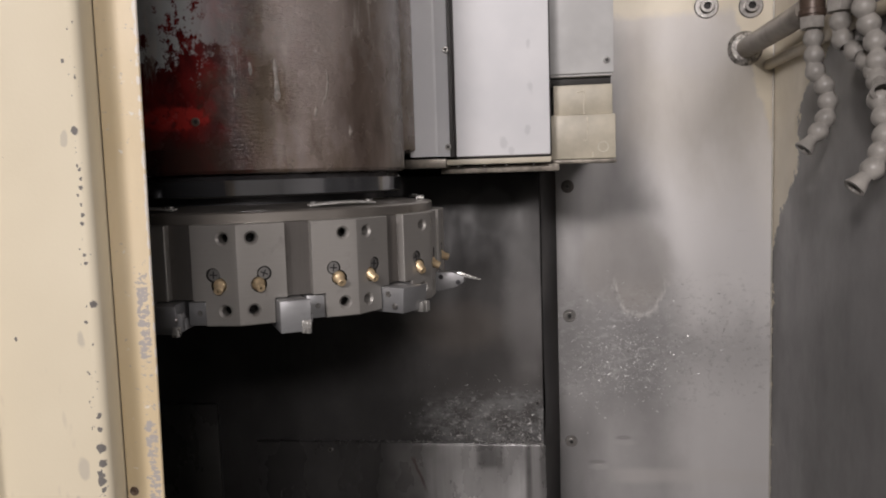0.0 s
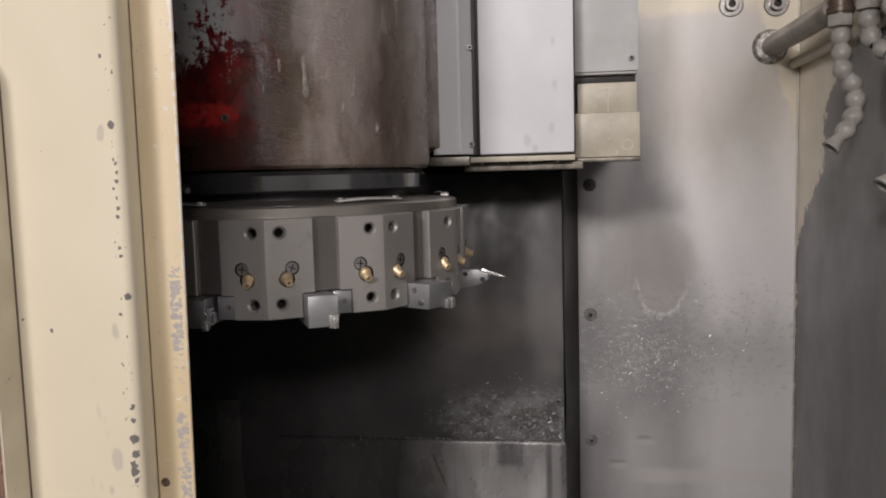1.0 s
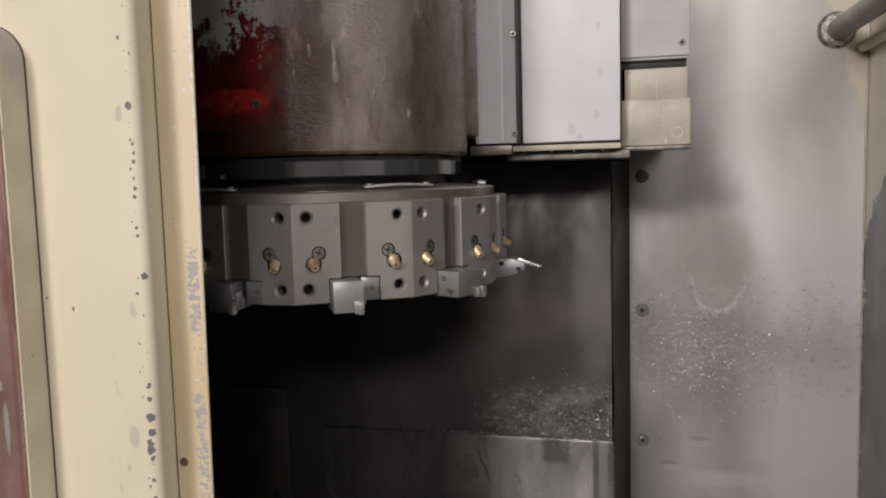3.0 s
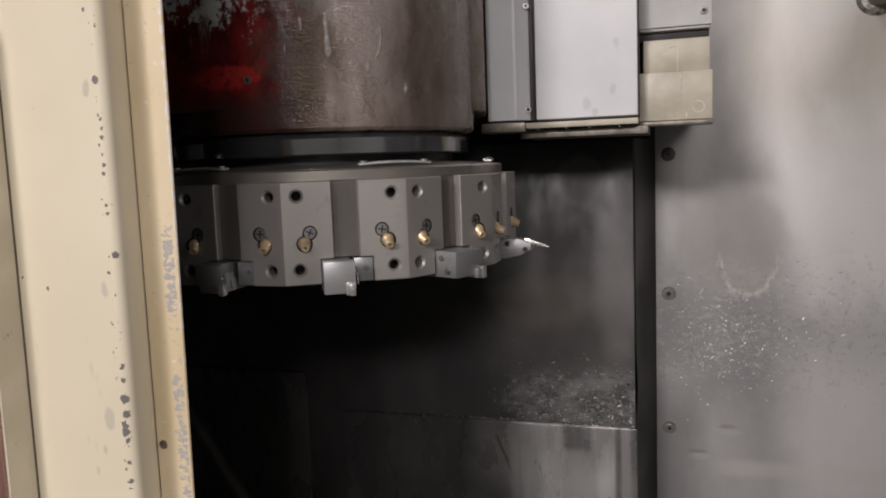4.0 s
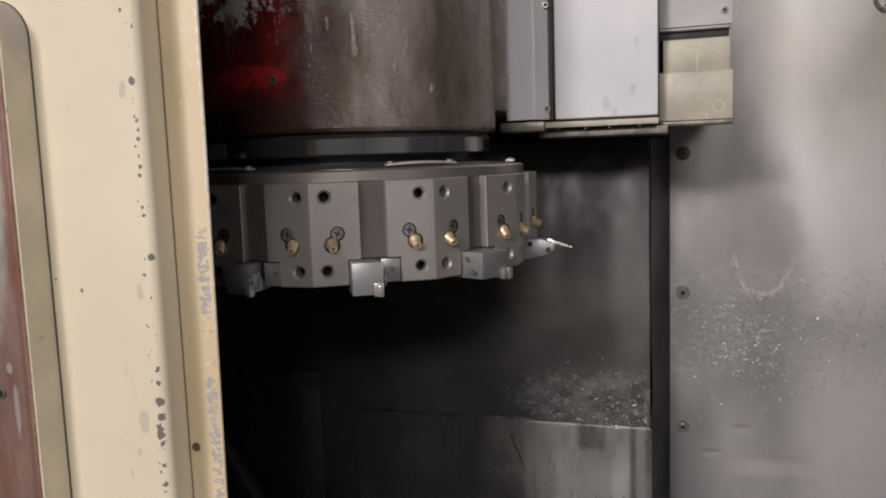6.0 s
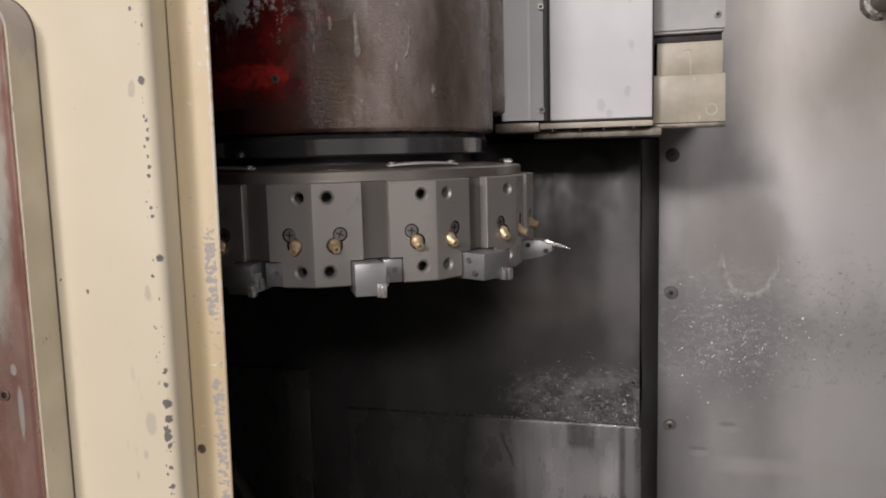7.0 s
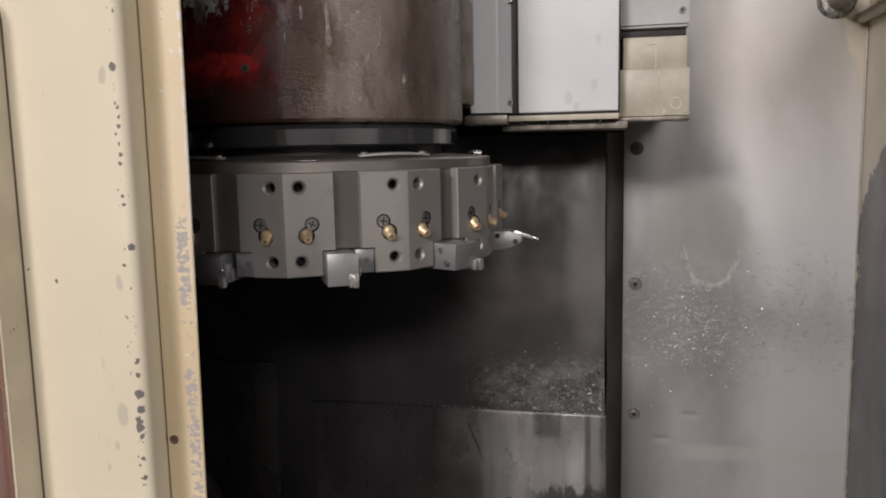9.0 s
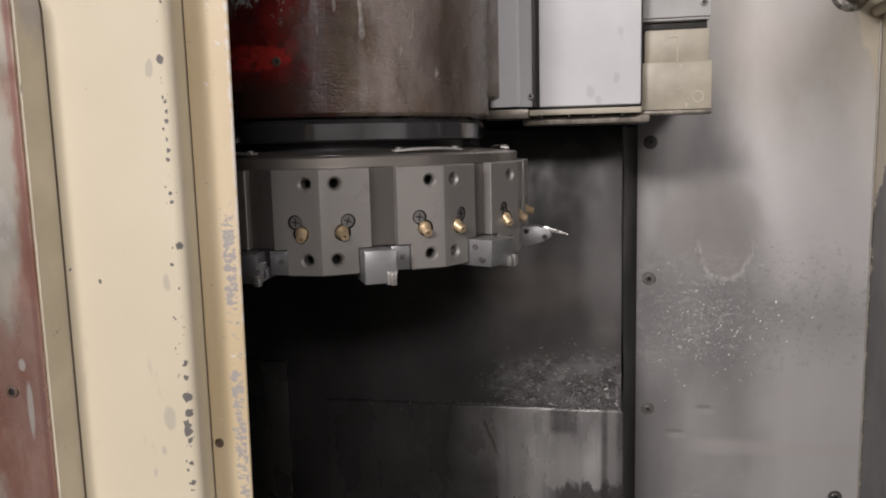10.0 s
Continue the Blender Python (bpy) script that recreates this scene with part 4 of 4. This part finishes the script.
def bore_mesh(r, deep, lip):
    """The lining of a bore, its shade put into a dark colour."""
    bm = bmesh.new()
    lathe(bm, [(0, -deep + 0.0003), (r, -deep + 0.0003), (r, -lip)], None, 20)
    return finish(bm, DARK_HOLE, 50)


SCREW, SLOT, NOZZLE = cross_screw(), cross_slot(), nozzle_mesh()
BORE_THREAD, BORE_BALL, BORE_SCREW = bore_mesh(0.0046, 0.0215, 0.012), bore_mesh(0.0075, 0.009, 0.0007), bore_mesh(0.0067, 0.003, 0.0005)


def shared(name, mesh, parent, m, label=""):
    """One more object on a mesh that alike pieces share."""
    ob = new(name, mesh)
    ob.parent = parent
    root = BASE[parent]
    ob.matrix_local = m if parent is not turret else Matrix.Translation(-root) @ m
    BASE[ob] = root
    return tagged(ob, label)


# A plate on each slot's floor, darker and browner than the faces.
bm = bmesh.new()
box(bm, -0.0121, 0.0121, APO - 0.0115, APO - 0.0085, -0.0232, TOP - 0.0006)
SLOT_FLOOR = finish(bm, STEEL_SLOT, 0)
for k in range(12):
    m = face_pose(k)
    shared("slot_floor", SLOT_FLOOR, turret, m, "dark slot floor")
    for s in (-1, 1):
        turn = random.uniform(-35, 35)
        screw = shared("cross_screw", SCREW, turret, m @ toward((s * 0.0333, APO - 0.0021, 0.0012), (0, 1, 0)) @ pose(0, 0, 0, 0, 0, turn), "cross-head screw")
        shared("cross_slot", SLOT, screw, Matrix())
        way = Vector((random.uniform(-0.45, 0.45), 1, -0.42 + random.uniform(-0.2, 0.15)))
        shared("coolant_nozzle", NOZZLE, turret, m @ toward((s * 0.0386, APO - 0.0034, -0.0088), way), "brass ball coolant nozzle")
        for z in (0.035, -0.033):
            shared("bore", BORE_THREAD, turret, m @ toward((s * 0.0439, APO, z), (0, 1, 0)), "dark threaded bore")
        shared("bore", BORE_BALL, turret, m @ toward((s * 0.0386, APO, -0.0088), (0, 1, 0)), "dark nozzle bore")
        shared("bore", BORE_SCREW, turret, m @ toward((s * 0.0333, APO, 0.0012), (0, 1, 0)), "dark countersink")

# ---- tools in the turret ----


def local_part(name, bm, material, parent, m, label="", smooth=35.0):
    bmesh.ops.transform(bm, matrix=m, verts=bm.verts)
    return part(name, bm, material, parent, label, smooth)


def turning_tool(k, kind, label):
    """A square-shank tool in the pocket of face k, with its wedge, insert and screws."""
    m = face_pose(k)
    base = m @ Vector((0, APO, -0.046))
    ob = thing("turning_tool", base, label, "lathe tool", "tools in the turret")
    bm = bmesh.new()
    if kind == "block":
        prism(bm, [(-0.0241, APO - 0.024), (0.0015, APO - 0.024), (0.0015, APO + 0.015), (0.0060, APO + 0.023), (-0.0230, APO + 0.023)], -0.0510, -0.0242, 0.0008)
    elif kind == "parting":
        prism(bm, [(-0.0241, APO - 0.024), (0.0010, APO - 0.024), (0.0010, APO + 0.012), (0.0045, APO + 0.021), (-0.0241, APO + 0.021)], -0.0540, -0.0242, 0.0008)
    elif kind == "wide":
        prism(bm, [(-0.0240, APO - 0.024), (0.0040, APO - 0.024), (0.0040, APO + 0.006), (0.0150, APO + 0.028), (-0.0235, APO + 0.028)], -0.0500, -0.0240, 0.0008)
    else:
        side = Matrix(((0, 0, 1, 0), (1, 0, 0, 0), (0, 1, 0, 0), (0, 0, 0, 1)))   # outline in (outwards, up), thickness along the face
        prism(bm, [(APO - 0.024, -0.0465), (APO + 0.002, -0.0465), (APO + 0.020, -0.0425), (APO + 0.031, -0.0365), (APO + 0.031, -0.0300), (APO + 0.017, -0.0245), (APO - 0.024, -0.0245)], -0.0110, 0.0070, 0.0008, side)
    if kind in ("block", "wide"):   # the nose narrows and leans back downwards
        for v in bm.verts:
            if v.co.y > APO - 0.003 and v.co.z < -0.035:
                f = (-0.035 - v.co.z) / 0.02
                v.co.x += 0.0035 * f if v.co.x < -0.01 else 0.0
                v.co.y -= 0.0045 * f
    local_part("shank", bm, STEEL_TIP if kind == "point" else STEEL_TOOL, ob, m)
    if kind in ("parting", "block"):   # a raised clamp with a hooked screw beside the insert
        bm = bmesh.new()
        box(bm, 0.0012, 0.0058, APO + 0.003, APO + 0.0115, -0.0500, -0.0330, 0.0008)
        box(bm, 0.0055, 0.0085, APO + 0.004, APO + 0.0095, -0.0405, -0.0375, 0.0006)
        box(bm, 0.0068, 0.0085, APO + 0.004, APO + 0.0095, -0.0480, -0.0405, 0.0005)
        local_part("clamp", bm, STEEL_TOOL, ob, m, "small steel insert clamp")
    bm = bmesh.new()
    if kind != "point":
        prism(bm, [(0.0045, APO - 0.024), (0.0238, APO - 0.024), (0.0238, APO - 0.0035), (0.0062, APO - 0.0035)], -0.0468, -0.0245, 0.0006)
    else:
        box(bm, 0.0125, 0.0238, APO - 0.024, APO - 0.003, -0.0468, -0.0245, 0.0006)
    wedge = local_part("wedge", bm, STEEL_TOOL, ob, m, "clamping wedge")
    bm = bmesh.new()
    lathe(bm, [(0, 0.0015), (0.0016, 0.0015), (0.002, 0.0), (0.0028, 0.0)], toward((0.017, APO - 0.0033, -0.035), (0, 1, 0)), 14)
    local_part("screw", bm, HEAD, wedge, m)
    bm = bmesh.new()
    if kind == "block":
        box(bm, 0.0020, 0.0072, APO + 0.016, APO + 0.0245, -0.0525, -0.0435, 0.0005)
    elif kind == "parting":
        box(bm, -0.0045, 0.0043, APO + 0.0165, APO + 0.0218, -0.0555, -0.0435, 0.0004)
        box(bm, -0.0010, 0.0036, APO + 0.0165, APO + 0.0224, -0.0561, -0.0455, 0.0003)
    elif kind == "wide":
        box(bm, 0.0105, 0.0160, APO + 0.018, APO + 0.030, -0.0530, -0.0415, 0.0005)
        box(bm, 0.0050, 0.0092, APO + 0.016, APO + 0.029, -0.0522, -0.0425, 0.0005)
    else:
        side = Matrix(((0, 0, 1, 0), (1, 0, 0, 0), (0, 1, 0, 0), (0, 0, 0, 1)))
        prism(bm, [(APO + 0.020, -0.0275), (APO + 0.024, -0.0245), (APO + 0.0490, -0.0335), (APO + 0.0495, -0.0350), (APO + 0.026, -0.0305)], -0.0065, -0.0015, 0.0004, side)
    local_part("insert", bm, CARBIDE, ob, m, "pale carbide cutting insert")
    spots = {"block": [((0.0052, APO + 0.0200, -0.037), (1, -0.4, 0))], "parting": [((0.0038, APO + 0.015, -0.037), (1, -0.4, 0))],
             "wide": [((-0.0238, APO + 0.008, -0.031), (-1, 0, 0)), ((-0.0238, APO + 0.016, -0.043), (-1, 0, 0)), ((0.012, APO + 0.020, -0.031), (1, -0.5, 0))],
             "point": [((-0.0108, APO + 0.004, -0.0300), (-1, 0, 0)), ((-0.0108, APO + 0.024, -0.0365), (-1, 0, 0))]}
    for at, way in spots[kind]:
        bm = bmesh.new()
        lathe(bm, [(0, 0.0003), (0.0014, 0.0003), (0.0016, 0.0010), (0.0027, 0.0010), (0.0030, 0.0), (0.0030, -0.001)], toward(at, way), 16)
        local_part("clamp_screw", bm, BLACK_SCREW if kind == "point" else ZINC, ob, m)
    return ob


turning_tool(0, "block", "bright square turning tool clamped in the turret pocket")
turning_tool(1, "parting", "grey steel grooving tool with a pale insert in the turret pocket")
turning_tool(2, "wide", "grey steel facing tool with two side screws in the turret pocket")
turning_tool(3, "point", "pointed profiling tool with a thin sharp insert in the turret")

holder = thing("boring_bar_holder", face_pose(-1) @ Vector((0, APO, -0.06)), "dark oiled steel boring bar holder block bolted to the turret", "tool holder", "tools in the turret")
m = face_pose(-1)
bm = bmesh.new()
box(bm, -0.0575, 0.0575, APO + 0.0005, APO + 0.056, -0.0560, 0.0475, 0.0014)
local_part("block", bm, STEEL_BLOCK, holder, m)
bm = bmesh.new()
lathe(bm, [(0, 0), (0.0128, 0), (0.0132, 0.0008), (0.0132, 0.026), (0.0122, 0.027), (0, 0.027)], Matrix.Translation((0, APO + 0.034, 0.0478)), 28)
bar = local_part("bar_top", bm, STEEL_TOOL, holder, m, "flatted steel boring bar end")
bm = bmesh.new()
prism(bm, [(-0.0128, APO + 0.022), (0.0100, APO + 0.022), (0.0128, APO + 0.034), (0.0090, APO + 0.046), (-0.0090, APO + 0.046)], -0.0980, -0.0563, 0.0012)
bar = local_part("bar_tip", bm, STEEL_TOOL, holder, m, "boring bar cutting end")
bm = bmesh.new()
lathe(bm, [(0, 0.0004), (0.0015, 0.0004), (0.0017, 0.0012), (0.0030, 0.0012), (0.0032, 0)], toward((0.002, APO + 0.046, -0.089), (0, 1, 0)), 16)
local_part("clamp_screw", bm, ZINC, bar, m)
for x in (-0.036, 0.036):
    for z in (0.030, -0.038):
        bm, hole = bmesh.new(), bmesh.new()
        lathe(bm, [(0.0085, 0.0004), (0.0115, 0.0004), (0.0125, 0.0012), (0.0125, 0)], toward((x, APO + 0.0558, z), (0, 1, 0)), 28)
        local_part("counterbore", bm, DARK_HOLE, holder, m)
        bm = bmesh.new()
        hex_socket_screw(bm, hole, toward((x, APO + 0.0556, z), (0, 1, 0)), 0.0088, 0.0022)
        cap = local_part("cap_screw", bm, STEEL_BLOCK, holder, m, "steel cap screw")
        local_part("socket", hole, DARK_HOLE, cap, m)
for y, z in ((0.028, 0.012), (0.033, -0.028), (0.014, -0.016)):
    bm = bmesh.new()
    lathe(bm, [(0, 0.0003), (0.0035, 0.0003), (0.0045, 0.0010), (0.0060, 0.0006), (0.0060, 0)], toward((0.0574, APO + y, z), (1, 0, 0)), 18)
    local_part("port_screw", bm, ZINC, holder, m)

# ---- slide cover and bracket ----
cover = thing("slide_cover", COVER_AT, "tall white painted slide cover with smudges", "machine cover")
bm = bmesh.new()
box(bm, 0.2235, 0.3530, 0.173, 0.199, 0.1130, 0.75, 0.002)
part("panel", bm, COVER, cover, "white painted cover panel")
bm = bmesh.new()
out = [(0.1575, 0.20), (0.1575, 0.178), (0.1595, 0.1745), (0.163, 0.173), (0.1945, 0.173), (0.1975, 0.1740), (0.1990, 0.1760), (0.2125, 0.1900), (0.2125, 0.20)]
prism(bm, out, 0.1145, 0.75)
part("side_panel", bm, COVER, cover, "narrow white side panel", 12.0)
bm = bmesh.new()
box(bm, 0.2236, 0.3530, 0.1735, 0.198, 0.1112, 0.1129, 0.0004)
box(bm, 0.35305, 0.3546, 0.1738, 0.198, 0.1112, 0.75, 0.0005)
part("edge_strip", bm, COVER_EDGE, cover, "dark oily edge of the cover panel")
bm = bmesh.new()
box(bm, 0.2126, 0.2212, 0.193, 0.2, 0.1135, 0.75)
box(bm, 0.2195, 0.2228, 0.180, 0.19, 0.1125, 0.75, 0.0008)
part("joint", bm, COVER_EDGE, cover, "dark grey joint strip")
for z in (0.128, 0.262, 0.39):
    bm, hole = bmesh.new(), bmesh.new()
    hex_socket_screw(bm, hole, toward((0.2100, 0.1880, z), (0.25, -1, 0)), 0.0042, 0.0045)
    screw = part("screw", bm, ZINC, cover, "worn zinc socket screw")
    part("socket", hole, DARK_HOLE, screw)
tray = thing("cover_tray", (0.29, 0.2, 0.094), "oily steel tray strip under the slide cover", "tray")
bm = bmesh.new()
box(bm, 0.1515, 0.2100, 0.162, 0.225, 0.0985, 0.1110, 0.0012)
part("end_block", bm, TRAY, tray)
bm = bmesh.new()
prism(bm, [(0.2105, 0.167), (0.3535, 0.168), (0.3535, 0.235), (0.2105, 0.235)], 0.1020, 0.1095, 0.001)
part("strip", bm, BRACKET, tray, "oily cream strip")
bm = bmesh.new()
box(bm, 0.2000, 0.3650, 0.185, 0.30, 0.0900, 0.1000, 0.001)
part("rail", bm, TRAY, tray)
for x in (0.226, 0.262, 0.292, 0.33):
    bm = bmesh.new()
    lathe(bm, [(0, -0.003), (0.0022, -0.0026), (0.0022, 0.0)], Matrix.Translation((x, 0.176, 0.1020)), 10)
    part("stud", bm, ZINC, tray)
bracket = thing("guard_bracket", (0.40, 0.21, 0.105), "oily cream painted bracket plate with a round mark", "bracket")
bm = bmesh.new()
box(bm, 0.3535, 0.4437, 0.200, 0.24, 0.1052, 0.1665, 0.0012)
part("plate", bm, BRACKET, bracket)
bm = bmesh.new()
box(bm, 0.3590, 0.4405, 0.206, 0.24, 0.1667, 0.2080, 0.0012)
part("upper_plate", bm, BRACKET, bracket)
bm = bmesh.new()
lathe(bm, [(0.0060, 0.0), (0.0064, 0.0005), (0.0074, 0.0005), (0.0080, 0)], toward((0.4265, 0.1998, 0.1210), (0, -1, 0)), 28)
part("ring_mark", bm, plain("oily_cream_ring", (0.56, 0.53, 0.44), 0.3), bracket, "pale round ring mark")
bm = bmesh.new()
box(bm, 0.3545, 0.4445, 0.198, 0.24, 0.0990, 0.1045, 0.001)
part("lip", bm, TRAY, bracket)
case = thing("junction_box", (0.40, 0.23, 0.22), "grey enamel box with a corner screw above the bracket", "box")
bm = bmesh.new()
box(bm, 0.3536, 0.4420, 0.213, 0.26, 0.2200, 0.60, 0.003)
part("body", bm, GREYBOX, case)
bm = bmesh.new()
box(bm, 0.3534, 0.4430, 0.2095, 0.2127, 0.2240, 0.60, 0.001)
lid = part("lid", bm, GREYBOX, case)
bm, hole = bmesh.new(), bmesh.new()
hex_socket_screw(bm, hole, toward((0.4335, 0.2095, 0.241), (0, -1, 0)), 0.0048, 0.0015)
part("screw", bm, HEAD, lid)
part("socket", hole, DARK_HOLE, lid)
bm = bmesh.new()
box(bm, 0.352, 0.440, 0.222, 0.3, 0.2085, 0.2195, 0.001)
part("seal", bm, MACHINE_BLACK, case, "dark rubber seal")
ram = thing("slide_ram", (0.3, 0.35, 0.1), "dark machine slide behind the covers", "machine slide")
bm = bmesh.new()
box(bm, -0.42, 0.352, 0.2405, 0.40, 0.125, 0.75, 0.004)
part("body", bm, MACHINE, ram)
bm = bmesh.new()
box(bm, -0.42, 0.1510, 0.151, 0.24, 0.125, 0.75, 0.003)
part("saddle", bm, MACHINE, ram)
bm = bmesh.new()
box(bm, 0.353, 0.438, 0.2605, 0.4645, 0.125, 0.60, 0.003)
part("arm", bm, MACHINE, ram)

# ---- sliding door ----
door = thing("sliding_door", DOOR, "cream painted sliding door with chipped edge and scuffs", "door")
bm = bmesh.new()
bend = [(0.0130 + 0.0075 * math.sin(radians(a)), -0.3865 - 0.0075 * math.cos(radians(a))) for a in range(0, 91, 15)]
prism(bm, [(-0.85, -0.394)] + bend + [(0.0125, -0.3585), (0.0125, -0.352), (-0.85, -0.352)], -0.719, 0.719)
part("panel", bm, CREAM, door)
bm = bmesh.new()
lip = [(0.0425 + 0.0014 * math.sin(radians(a)), -0.3576 - 0.0014 * math.cos(radians(a))) for a in range(0, 121, 20)]
prism(bm, [(0.0138, -0.359)] + lip + [(0.0425, -0.3562), (0.0138, -0.3562)], -0.719, 0.719)
for v in bm.verts:   # the flange narrows a little downwards
    if v.co.x > 0.03:
        v.co.x += 0.010 * v.co.z
bmesh.ops.subdivide_edges(bm, edges=[e for e in bm.edges if abs(e.verts[0].co.z - e.verts[1].co.z) > 1], cuts=3)
part("flange", bm, CREAM_WORN, door, "yellowed cream flange with rubbed edge")
bm = bmesh.new()
box(bm, 0.0120, 0.0145, -0.357, -0.342, -0.719, 0.719)
part("seal", bm, RUBBER, door, "dark dirty gap seal")
bm = bmesh.new()
lathe(bm, [(0, 0.0006), (0.0012, 0.0006), (0.0026, 0.0014), (0.0034, 0.0006), (0.0036, 0)], toward((0.0190, -0.359, -0.146), (0, -1, 0)), 16)
part("screw", bm, COPPER, door, "rusty screw")
bm = bmesh.new()
# Unseen liner, added to darken bounce and reflections from the door's back.
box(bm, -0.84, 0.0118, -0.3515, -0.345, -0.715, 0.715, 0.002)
part("inner_sheet", bm, MACHINE, door, "unseen dark inner sheet that dulls reflections of the door back")


def rounded(x0, x1, z0, z1, r, n=10):
    pts = []
    for cx, cz, a0 in ((x1 - r, z1 - r, 0), (x0 + r, z1 - r, 90), (x0 + r, z0 + r, 180), (x1 - r, z0 + r, 270)):
        pts += [(cx + r * math.cos(radians(a0 + 90 * i / n)), cz + r * math.sin(radians(a0 + 90 * i / n))) for i in range(n + 1)]
    return pts


UPRIGHT = Matrix(((1, 0, 0, 0), (0, 0, -1, 0), (0, 1, 0, 0), (0, 0, 0, 1)))   # plan x, y to x, z; height towards the viewer
bm = bmesh.new()
prism(bm, rounded(-0.126, -0.0680, -0.30, 0.187, 0.028), 0.3942, 0.4190, 0.0012, UPRIGHT)
frame_part = part("handle_frame", bm, FRAME, door, "cream raised handle frame")
bm = bmesh.new()
prism(bm, rounded(-0.1267, -0.0673, -0.3007, 0.1877, 0.0285), 0.3941, 0.3952, 0, UPRIGHT)
part("handle_gap", bm, RUBBER, door, "brown dirty gap round the handle frame")
bm = bmesh.new()
prism(bm, rounded(-0.1235, -0.0700, -0.2975, 0.1845, 0.026), 0.4192, 0.4212, 0.0006, UPRIGHT)
part("handle_plate", bm, PLATE, door, "tarnished bright metal plate with scrapes")
for z in (0.160, 0.0353, -0.0905, -0.216):
    bm, hole = bmesh.new(), bmesh.new()
    hex_socket_screw(bm, hole, toward((-0.0950, -0.4211, z), (0, -1, 0)), 0.0042, 0.0014)
    part("screw", bm, COPPER, frame_part, "rusty brown socket screw")
    part("socket", hole, DARK_HOLE, frame_part)

# ---- drips, hose in the shadow, ledge ----
bm = bmesh.new()
tube(bm, [(0.4052, 0.1996, 0.163), (0.4056, 0.1996, 0.154), (0.4050, 0.1996, 0.146), (0.4054, 0.1996, 0.138), (0.4046, 0.1996, 0.1325), (0.4020, 0.1996, 0.1300), (0.3990, 0.1996, 0.1312)], 0.0009, 8)
tube(bm, [(0.4010, 0.2056, 0.2010), (0.4012, 0.2056, 0.190), (0.4008, 0.2056, 0.178), (0.4012, 0.2056, 0.1675)], 0.0008, 8)
tube(bm, [(0.3900, 0.2056, 0.1975), (0.3960, 0.2056, 0.1985), (0.4010, 0.2056, 0.2000)], 0.0007, 8)
tube(bm, [(0.4120, 0.1996, 0.1140), (0.4124, 0.1996, 0.1110), (0.4118, 0.1996, 0.1070)], 0.0013, 8)
part("coolant_drips", bm, plain("dried_coolant", (0.62, 0.58, 0.48), 0.25), bracket, "pale dried coolant drips")
chute = thing("dark_hose", (-0.30, 0.2, -0.95), "dark hose curving down in the shadow beside the panel", "hose")
bm = bmesh.new()
tube(bm, [(-0.42, 0.2, -0.27), (-0.37, 0.2, -0.315), (-0.335, 0.2, -0.365), (-0.305, 0.2, -0.415), (-0.277, 0.2, -0.4555), (-0.245, 0.2, -0.53), (-0.225, 0.2, -0.65), (-0.22, 0.2, -0.949)], 0.013, 14)
part("tube", bm, MACHINE, chute)
bm = bmesh.new()
prism(bm, [(-0.150, 0.3345), (0.338, 0.3345), (0.338, 0.3448), (-0.150, 0.3448)], -0.3568, -0.3545, 0.0006)
setting("trim_ledge", bm, LOWER, "bright narrow ledge strewn with fine metal chips", "trim")


def flakes(name, count, place, size, label, seed, material, tilt=30):
    """Fine curled metal chips, strewn by place(rng)."""
    rng = random.Random(seed)
    bm = bmesh.new()
    for _ in range(count):
        at, n = place(rng)
        m = toward(at, n) @ pose(0, 0, 0, rng.uniform(-tilt, tilt), rng.uniform(-tilt, tilt), rng.uniform(0, 360))
        w, l = rng.uniform(0.2, 0.6) * size, min(2.8, 0.55 + rng.expovariate(1.6)) * size
        row = [(-l, 0.0), (0.0, 0.015 * tilt * l * rng.uniform(0.3, 1)), (l * rng.uniform(0.4, 1), 0.0)]
        low = [bm.verts.new(m @ Vector((x, -w, max(0, z) + 0.0002))) for x, z in row]
        high = [bm.verts.new(m @ Vector((x, w * rng.uniform(0.4, 1), max(0, z) + 0.0005))) for x, z in row]
        for i in range(2):
            bm.faces.new((low[i], low[i + 1], high[i + 1], high[i]))
    me = finish(bm, material, 0)
    ob = new(name, me)
    ob.location = (0, 0, UP)
    return tagged(ob, label, "chips", kind="stuff")


def on_wall(rng):
    while True:
        thick = rng.random() < 0.6
        x = rng.gauss(0.465, 0.055) if thick else rng.gauss(0.57, 0.085)
        z = rng.gauss(-0.255, 0.038) if thick else rng.gauss(-0.225, 0.045)
        if 0.375 < x < 0.72 and -0.40 < z < -0.06:
            return (x, 0.4648, z), (0, -1, 0)


def on_panel(rng):
    x = min(0.332, rng.gauss(0.250, 0.055))
    return (x, 0.3448, -0.353 + abs(rng.gauss(0, 0.040))), (0, -1, 0)


def on_ledge(rng):
    return (min(0.336, max(-0.05, rng.gauss(0.24, 0.1))), rng.uniform(0.3352, 0.344), -0.3543), (0, 0, 1)


flakes("metal_chips", 1000, on_wall, 0.0014, "fine bright metal chips stuck to the oily grey wall", 3, CHIPS_BRIGHT, 12)
flakes("metal_chips", 190, on_wall, 0.0023, "larger bright metal chips stuck to the oily grey wall", 8, CHIPS_BRIGHT, 16)
flakes("metal_chips", 700, on_panel, 0.0015, "fine metal chips stuck above the ledge of the dark panel", 4, CHIPS_OILY)
flakes("metal_chips", 60, on_panel, 0.0026, "larger metal chips stuck above the ledge of the dark panel", 9, CHIPS)
flakes("metal_chips", 420, on_ledge, 0.0020, "fine metal chips heaped along the narrow ledge", 5, CHIPS)
